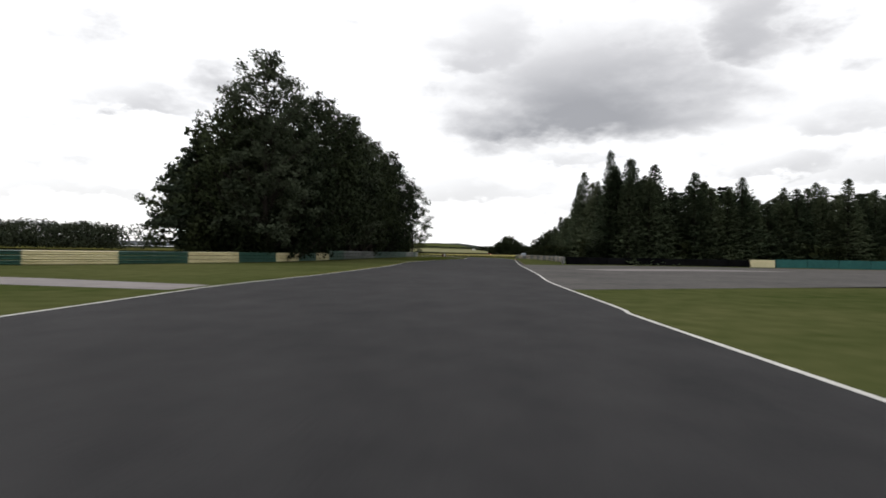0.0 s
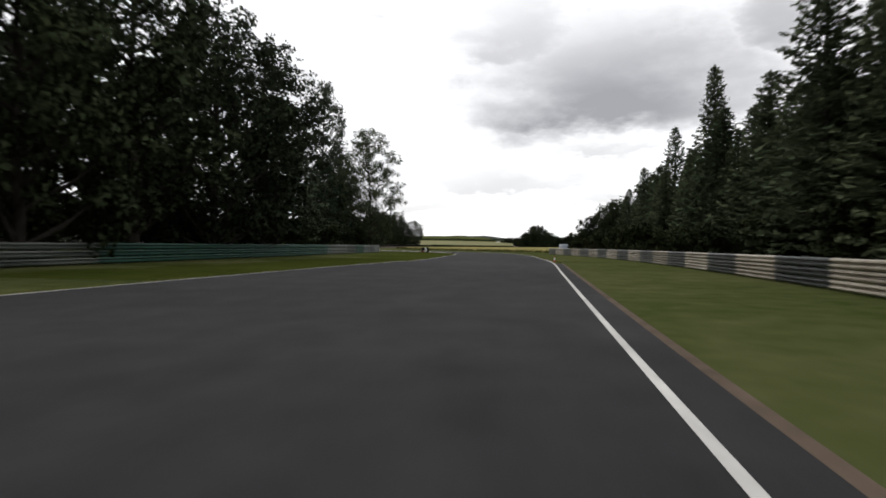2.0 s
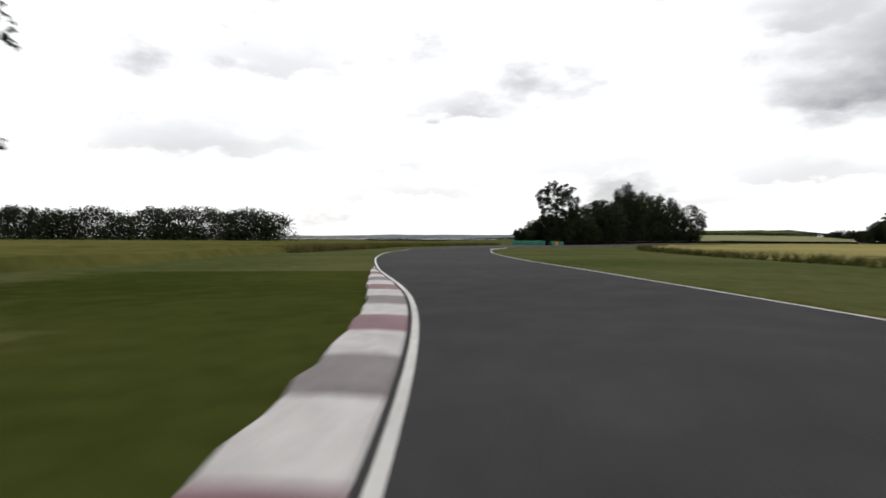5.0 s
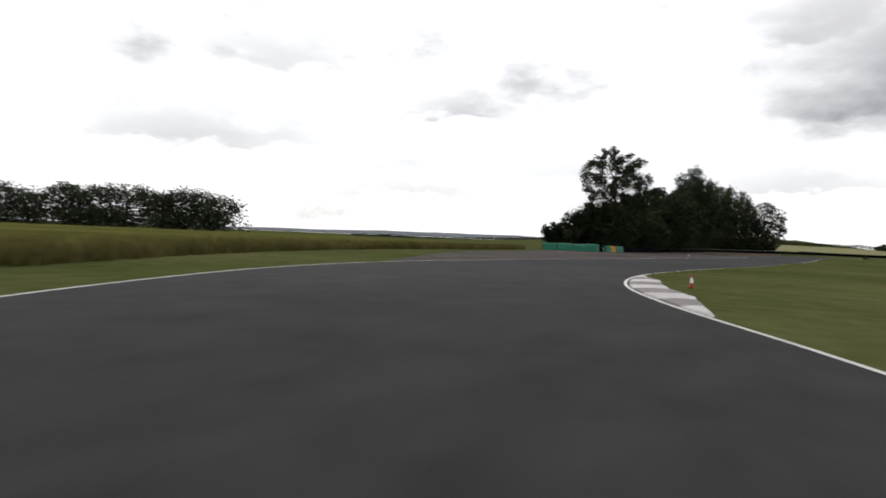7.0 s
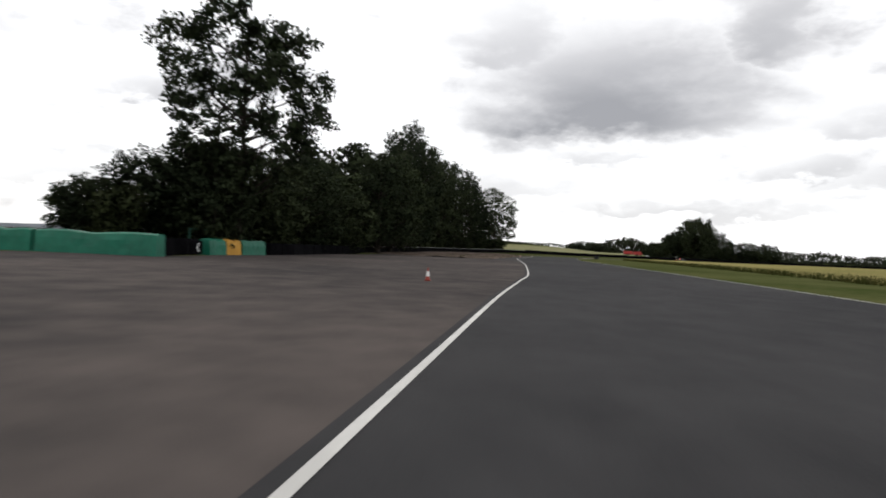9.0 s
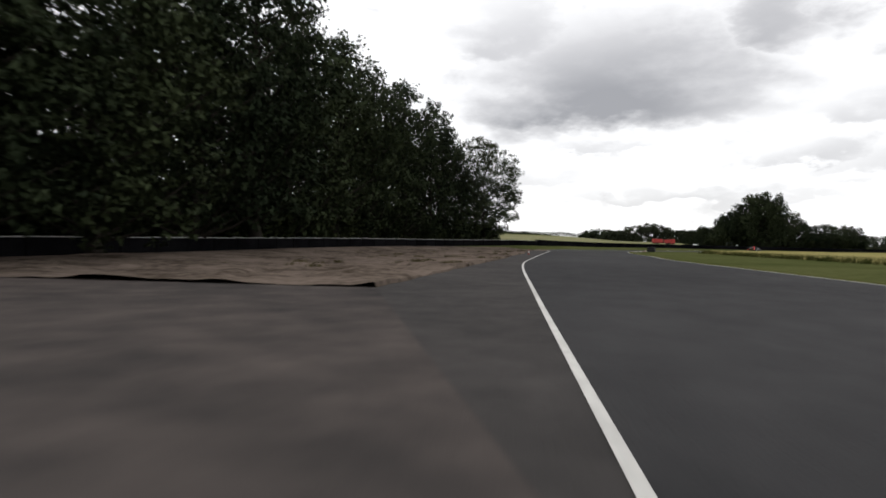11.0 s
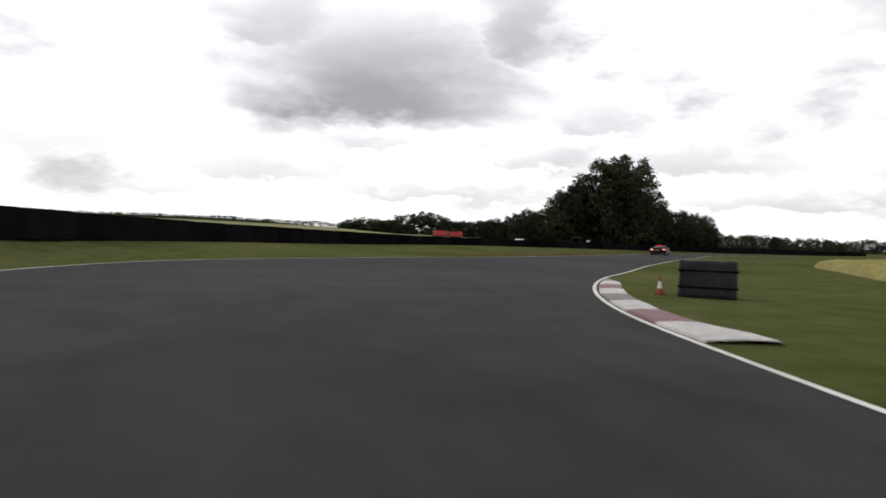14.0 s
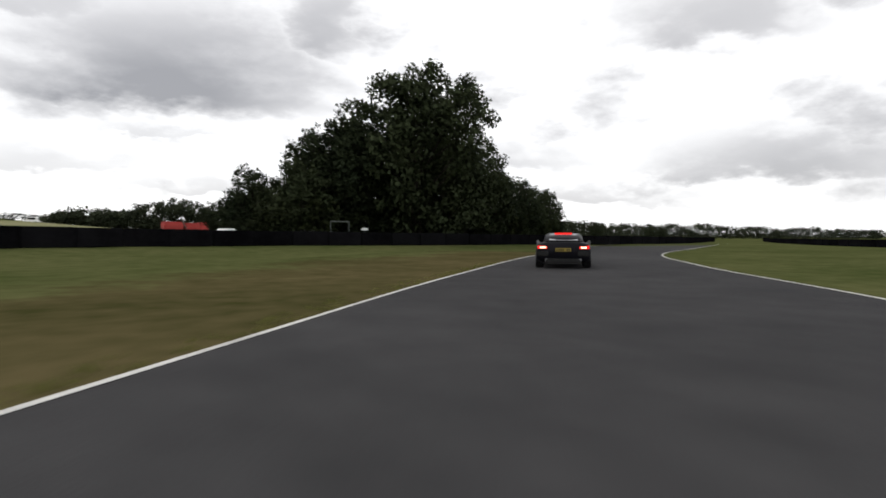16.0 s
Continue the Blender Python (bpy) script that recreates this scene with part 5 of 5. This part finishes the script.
def coupe(x, y, rz):
    root = tagged(base("sports_car", x, y, 0.012, rz), "black two-door sports coupe braking on the track", "car")
    body = loft_sections("body", [
        (0.02, [(0.62, 0.36), (0.80, 0.42), (0.84, 0.62), (0.80, 0.80), (0.60, 0.86), (0.20, 0.875)]),
        (0.16, [(0.70, 0.24), (0.90, 0.32), (0.94, 0.62), (0.88, 0.84), (0.64, 0.91), (0.20, 0.925)]),
        (0.55, [(0.74, 0.16), (0.945, 0.30), (0.955, 0.66), (0.90, 0.86), (0.66, 0.92), (0.20, 0.93)]),
        (1.20, [(0.76, 0.14), (0.95, 0.32), (0.955, 0.68), (0.88, 0.86), (0.66, 0.93), (0.20, 0.95)]),
        (2.30, [(0.76, 0.13), (0.93, 0.28), (0.93, 0.62), (0.86, 0.80), (0.66, 0.86), (0.20, 0.88)]),
        (3.20, [(0.76, 0.13), (0.94, 0.28), (0.95, 0.60), (0.84, 0.76), (0.60, 0.79), (0.20, 0.82)]),
        (3.95, [(0.72, 0.14), (0.90, 0.26), (0.90, 0.52), (0.76, 0.64), (0.50, 0.66), (0.20, 0.68)]),
        (4.40, [(0.50, 0.20), (0.64, 0.28), (0.64, 0.44), (0.52, 0.54), (0.34, 0.56), (0.15, 0.57)])], M_BODY, root)
    loft_sections("cabin", [
        (0.55, [(0.60, 0.90), (0.58, 0.935), (0.50, 0.95), (0.2, 0.955)]),
        (1.10, [(0.70, 0.90), (0.62, 1.08), (0.52, 1.14), (0.2, 1.155)]),
        (1.75, [(0.76, 0.86), (0.66, 1.17), (0.55, 1.235), (0.2, 1.25)]),
        (2.40, [(0.76, 0.82), (0.65, 1.15), (0.53, 1.21), (0.2, 1.225)]),
        (3.15, [(0.70, 0.76), (0.62, 0.84), (0.5, 0.86), (0.2, 0.87)])], M_BODY, root, "black roof and pillars")
    bm = bmesh.new()
    q = [(-0.50, 0.62, 0.965), (0.50, 0.62, 0.965), (0.47, 1.42, 1.205), (-0.47, 1.42, 1.205)]
    bm.faces.new([bm.verts.new(v) for v in q])
    r = bmesh.ops.extrude_face_region(bm, geom=bm.faces[:])
    bmesh.ops.translate(bm, verts=[e for e in r["geom"] if isinstance(e, bmesh.types.BMVert)], vec=(0, 0, 0.018))
    part("rear_window", bm, M_GLASS, root, "pale reflecting rear window")
    for s in (-1, 1):
        bm = bmesh.new()
        box(bm, s * 0.955, 1.75, 0.72, 0.03, 0.42, 0.52, 0.012, Matrix.Identity(4))
        part("side_blade", bm, M_SILVER, root, "silver side blade")
        bm = bmesh.new()
        box(bm, s * 0.70, 0.05, 0.735, 0.36, 0.10, 0.13, 0.03)
        lamp = part("tail_lamp", bm, M_TAIL, root, "lit red brake lamp")
        bm = bmesh.new()
        box(bm, s * 0.70, 0.0, 0.735, 0.20, 0.02, 0.05, 0.008)
        part("bulb_strip", bm, M_BULB, lamp, "bright lit bulb strip")
        bm = bmesh.new()
        box(bm, s * 0.69, 0.03, 0.53, 0.38, 0.08, 0.20, 0.03)
        part("rear_vent", bm, M_DARK, root, "black slatted rear vent")
        bm = bmesh.new()
        tube(bm, (s * 0.58, -0.01, 0.30), (s * 0.58, 0.2, 0.30), 0.05, 0.05, 14)
        part("exhaust_pipe", bm, M_RIM, root, "bright exhaust tip")
        bm = bmesh.new()
        box(bm, s * 0.97, 2.75, 0.90, 0.16, 0.12, 0.11, 0.04)
        box(bm, s * 0.88, 2.75, 0.86, 0.12, 0.05, 0.04, 0.01)
        part("door_mirror", bm, M_SILVER, root, "silver door mirror")
        for yy, wr in ((0.90, 0.34), (3.55, 0.335)):
            wheel = new("wheel")
            wheel.parent = root
            wheel.matrix_local = pose(s * 0.83, yy, wr, 0, 90, 0)
            bm = bmesh.new()
            bmesh.ops.create_cone(bm, cap_ends=True, segments=32, radius1=wr, radius2=wr, depth=0.27)
            bmesh.ops.bevel(bm, geom=[e for e in bm.edges if len(e.link_faces) == 2 and any(len(f.verts) > 4 for f in e.link_faces)], offset=0.03, segments=2, affect="EDGES")
            part("tyre", bm, M_TYRE, wheel)
            bm = bmesh.new()
            bmesh.ops.create_cone(bm, cap_ends=True, segments=24, radius1=0.22, radius2=0.22, depth=0.285)
            part("rim", bm, M_RIM, wheel)
    bm = bmesh.new()
    box(bm, 0, 0.30, 0.945, 1.25, 0.24, 0.03, 0.012)
    box(bm, 0, 0.19, 0.955, 1.25, 0.05, 0.035, 0.01)
    part("rear_spoiler", bm, M_DARK, root, "low black tail spoiler")
    bm = bmesh.new()
    box(bm, 0, 0.0, 0.655, 0.53, 0.03, 0.12, 0.006)
    plate = part("number_plate", bm, M_PLATE, root, "yellow rear number plate")
    for i in range(7):
        if i == 4:
            continue
        bm = bmesh.new()
        box(bm, -0.205 + i * 0.068, -0.018, 0.655, 0.04, 0.006, 0.075)
        part("plate_bar", bm, M_DARK, plate)
    bm = bmesh.new()
    box(bm, 0, 0.06, 0.27, 1.25, 0.20, 0.16, 0.03)
    for i in range(5):
        box(bm, -0.5 + i * 0.25, 0.0, 0.22, 0.02, 0.3, 0.12)
    part("rear_diffuser", bm, M_DARK, root, "black rear diffuser with fins")
    bm = bmesh.new()
    box(bm, 0, 1.36, 1.225, 0.62, 0.06, 0.05, 0.01)
    part("third_brake_lamp", bm, M_TAIL, root, "lit red high-level brake lamp")
    bm = bmesh.new()
    box(bm, 0, 0.075, 0.80, 0.22, 0.02, 0.045, 0.008)
    part("badge", bm, M_RIM, root, "small bright badge bar")
    return root


coupe(42.25, 542.98, -48)


# ---- far paddock: vehicles on the rising ground beyond the wall ----


def lorry(x, y, rz):
    z = ground_z(x, y)
    root = tagged(base("lorry", x, y, z, rz), "red articulated lorry parked on far ground", "lorry")
    bm = bmesh.new()
    box(bm, -2.1, 0, 1.75, 4.6, 2.4, 1.9, 0.25)
    part("trailer_body", bm, M_REDP, root)
    bm = bmesh.new()
    box(bm, 2.55, 0, 1.6, 3.7, 2.4, 1.7, 0.25)
    part("load_body", bm, M_REDP, root)
    bm = bmesh.new()
    box(bm, 5.4, 0, 1.55, 1.9, 2.3, 2.2, 0.15)
    cab = part("cab", bm, M_REDP, root)
    bm = bmesh.new()
    box(bm, 6.36, 0, 2.0, 0.05, 2.0, 0.8, 0.02)
    part("windscreen", bm, M_GLASS, cab)
    bm = bmesh.new()
    box(bm, 0.6, 0, 0.72, 11.0, 1.0, 0.22, 0.02)
    part("chassis", bm, M_DARK, root)
    bm = bmesh.new()
    tube(bm, (0.9, -1.0, 1.0), (-0.1, -1.0, 3.0), 0.16, 0.12, 8)
    part("crane_arm", bm, M_STEEL, root, "pale raised crane arm")
    for px in (-3.2, -2.1, 3.2, 5.6):
        for s in (-1, 1):
            bm = bmesh.new()
            bmesh.ops.create_cone(bm, cap_ends=True, segments=20, radius1=0.48, radius2=0.48, depth=0.3, matrix=pose(px, s * 1.05, 0.48, 90))
            part("wheel", bm, M_TYRE, root)
    return root


def small_vehicle(name, x, y, rz, length, height, roof0, roof1, mat, label, category):
    z = ground_z(x, y)
    root = tagged(base(name, x, y, z + 0.004, rz), label, category)
    w = 0.86
    loft_sections("body", [
        (0.0, [(w * 0.9, 0.35), (w, 0.5), (w * 0.97, 0.8), (0.2, 0.84)]), (0.5, [(w, 0.25), (w * 1.02, 0.5), (w, 0.9), (0.2, 0.95)]),
        (length - 0.6, [(w, 0.25), (w * 1.02, 0.5), (w * 0.98, 0.85), (0.2, 0.9)]), (length, [(w * 0.8, 0.35), (w * 0.9, 0.5), (w * 0.8, 0.7), (0.2, 0.72)])], mat, root)
    loft_sections("cabin", [
        (roof0 - 0.3, [(w * 0.9, 0.85), (w * 0.86, 0.92), (0.2, 0.95)]), (roof0 + 0.3, [(w * 0.92, 0.85), (w * 0.8, height - 0.06), (0.2, height)]),
        (roof1 - 0.3, [(w * 0.92, 0.85), (w * 0.8, height - 0.06), (0.2, height)]), (roof1 + 0.4, [(w * 0.9, 0.82), (w * 0.86, 0.88), (0.2, 0.9)])], mat, root)
    for s in (-1, 1):
        bm = bmesh.new()
        box(bm, s * w * 0.87, (roof0 + roof1) / 2, (height + 0.9) / 2, 0.06, (roof1 - roof0) * 0.8, (height - 0.95) * 0.6, 0.01)
        part("side_window", bm, M_DARK, root)
        for py in (0.75, length - 0.8):
            bm = bmesh.new()
            bmesh.ops.create_cone(bm, cap_ends=True, segments=20, radius1=0.31, radius2=0.31, depth=0.2, matrix=pose(s * 0.8, py, 0.31, 0, 90))
            part("wheel", bm, M_TYRE, root)
    return root


lorry(66, 688, 8)
small_vehicle("van", 43.4, 783, 70, 4.8, 2.1, 0.6, 3.6, M_WHITE, "white panel van parked on the far field", "van")
small_vehicle("parked_car", 42.5, 586.2, -108, 4.1, 1.75, 0.9, 2.9, M_WHITE, "white car parked behind the tyre wall", "car")
small_vehicle("parked_car", 47.8, 580.2, -114, 4.0, 1.65, 0.9, 2.9, M_SILVER, "silver car parked behind the tyre wall", "car")
small_vehicle("parked_car", 22.6, 169.5, -12, 3.8, 1.5, 0.8, 2.8, M_BLUE, "pale blue car parked behind the barrier's end", "car")


def goal_frame(x, y, rz, w, h, mat, label):
    root = tagged(base("marshal_frame", x, y, ground_z(x, y), rz), label, "frame")
    for s in (-1, 1):
        bm = bmesh.new()
        box(bm, s * w / 2, 0, h / 2, 0.08, 0.08, h, 0.01)
        part("upright", bm, mat, root)
    bm = bmesh.new()
    box(bm, 0, 0, h - 0.04, w + 0.08, 0.08, 0.08, 0.01)
    part("crossbar", bm, mat, root)
    return root


goal_frame(50.8, 575.9, -10, 1.6, 2.1, M_STEEL, "grey metal frame standing behind the tyre wall")
goal_frame(-55.0, 361.8, 74, 4.6, 1.75, M_GREEN, "dark green metal frame behind the tyre wall")
board_root = tagged(base("marker_board", 53.1, 575.7, ground_z(53.1, 575.7), -32), "small white marker board on a post", "sign")
bm = bmesh.new()
box(bm, 0, 0, 0.65, 0.06, 0.06, 1.3, 0.008)
part("post", bm, M_STEEL, board_root)
bm = bmesh.new()
box(bm, 0, -0.045, 1.42, 0.62, 0.03, 0.22, 0.006)
part("board", bm, M_WHITE, board_root)
arrow_root = tagged(base("arrow_board", -54.10, 357.35, 0, 84), "black board with a small white arrow", "sign")
bm = bmesh.new()
box(bm, 0, 0.02, 0.5, 1.3, 0.04, 0.85, 0.008)
part("board", bm, M_RUBBER, arrow_root)
bm = bmesh.new()
pts = [(0.14, 0.78), (0.26, 0.78), (0.02, 0.5), (0.26, 0.22), (0.14, 0.22), (-0.12, 0.5)]
va = [bm.verts.new((p, -0.004, q)) for p, q in pts]
vb = [bm.verts.new((p, -0.016, q)) for p, q in pts]
bm.faces.new(vb)
for i in range(6):
    bm.faces.new((va[i], va[(i + 1) % 6], vb[(i + 1) % 6], vb[i]))
part("arrow", bm, M_WHITE, arrow_root, "white painted arrow")


# ---- grass blades along the verges ----


def grass_strip(line, y0, y1, side, near, far, n, seed, tall=0.09, wide=1.0):
    g = np.random.default_rng(seed)
    c = stretch_of(line, y0, y1)
    nn = normals2(c) * side
    m = max(1, n // 7)
    k = np.repeat(g.integers(0, len(c) - 1, m), 7)
    f = np.repeat(g.random(m), 7)[:, None]
    d = np.repeat(near + (far - near) * g.random(m) ** 1.6, 7)[:, None]
    n = 7 * m
    p = c[k] * (1 - f) + c[k + 1] * f + nn[k] * d + g.normal(size=(n, 2)) * 0.05 * wide
    z = np.array([ground_z(a, b) for a, b in p])
    a = g.random(n) * 2 * math.pi
    w = (0.008 + 0.012 * g.random(n))[:, None] * wide
    t = np.stack([np.cos(a), np.sin(a)], 1) * w
    h = tall * (0.4 + 0.9 * g.random(n))
    tip = p + g.normal(size=(n, 2)) * 0.4 * tall
    v = np.stack([np.c_[p - t, z], np.c_[p + t, z], np.c_[tip, z + h]], 1).reshape(-1, 3)
    return v


def grass(blades, mat, label):
    v = np.vstack(blades)
    tagged(quad_mesh("grass", v, np.arange(len(v)).reshape(-1, 3), mat, None), label, "grass", kind="stuff")


grass([grass_strip(left_c, 96, 163, 1, 0.10, 0.7, 5600, 1, 0.07)], M_BLADE_L, "deep green tufts along the lush verge")
grass([grass_strip(left_c, 24, 96, 1, 0.10, 0.6, 4200, 2, 0.06), grass_strip(right_c, 115, 200, -1, 0.10, 0.6, 5600, 3, 0.06), grass_strip(right_c, 274, 330, -1, 0.10, 0.6, 4200, 4, 0.06),
       grass_strip(right_c, 400, 482, -1, 0.10, 0.6, 5600, 5, 0.06), grass_strip(left_c, 503, 548, 1, 0.10, 0.6, 3500, 7, 0.06)],
      M_BLADE, "short uneven tufts along the track edges")
meadow_edge = spline([(-36, 226), (-44, 246), (-47.5, 257), (-52.4, 266.5), (-56.5, 277), (-60, 290), (-61.6, 305), (-62, 320), (-63, 333), (-65, 346)])
grass([grass_strip(meadow_edge, 226, 344, 1, -0.9, 2.6, 21000, 9, 0.75, 2.6)], M_BLADE_R, "long olive and brown grass at the meadow's edge")
crop_edge = spline([(26, 176), (17, 196), (9, 213), (-3, 240), (-12, 268), (-16, 300), (-13, 340), (-7, 375), (0, 420), (6, 470), (7.6, 483)])
grass([grass_strip(crop_edge, 176, 483, 1, -0.6, 1.4, 24000, 12, 0.5, 2.6)], M_BLADE_R, "rough olive grass along the foot of the crop")
g_t = np.random.default_rng(14)
tufts = []
for k in range(46):
    i = int(g_t.integers(20, len(dirt_in) - 30))
    f = g_t.uniform(0.04, 0.75) ** 1.3
    j = int(i / len(dirt_in) * (len(dirt_out) - 1))
    c = dirt_in[i] * (1 - f) + dirt_out[j] * f
    m = 60
    p = c + g_t.normal(size=(m, 2)) * np.array([0.16, 0.22]) * g_t.uniform(0.6, 1.4)
    z = np.array([ground_z(*q) for q in p]) + 0.05
    t = g_t.normal(size=(m, 2)) * 0.018
    tip = p + g_t.normal(size=(m, 2)) * 0.07
    tufts.append(np.stack([np.c_[p - t, z], np.c_[p + t, z], np.c_[tip, z + g_t.uniform(0.05, 0.16, m)]], 1).reshape(-1, 3))
grass(tufts, M_BLADE_D, "olive grass tufts growing through broken concrete")
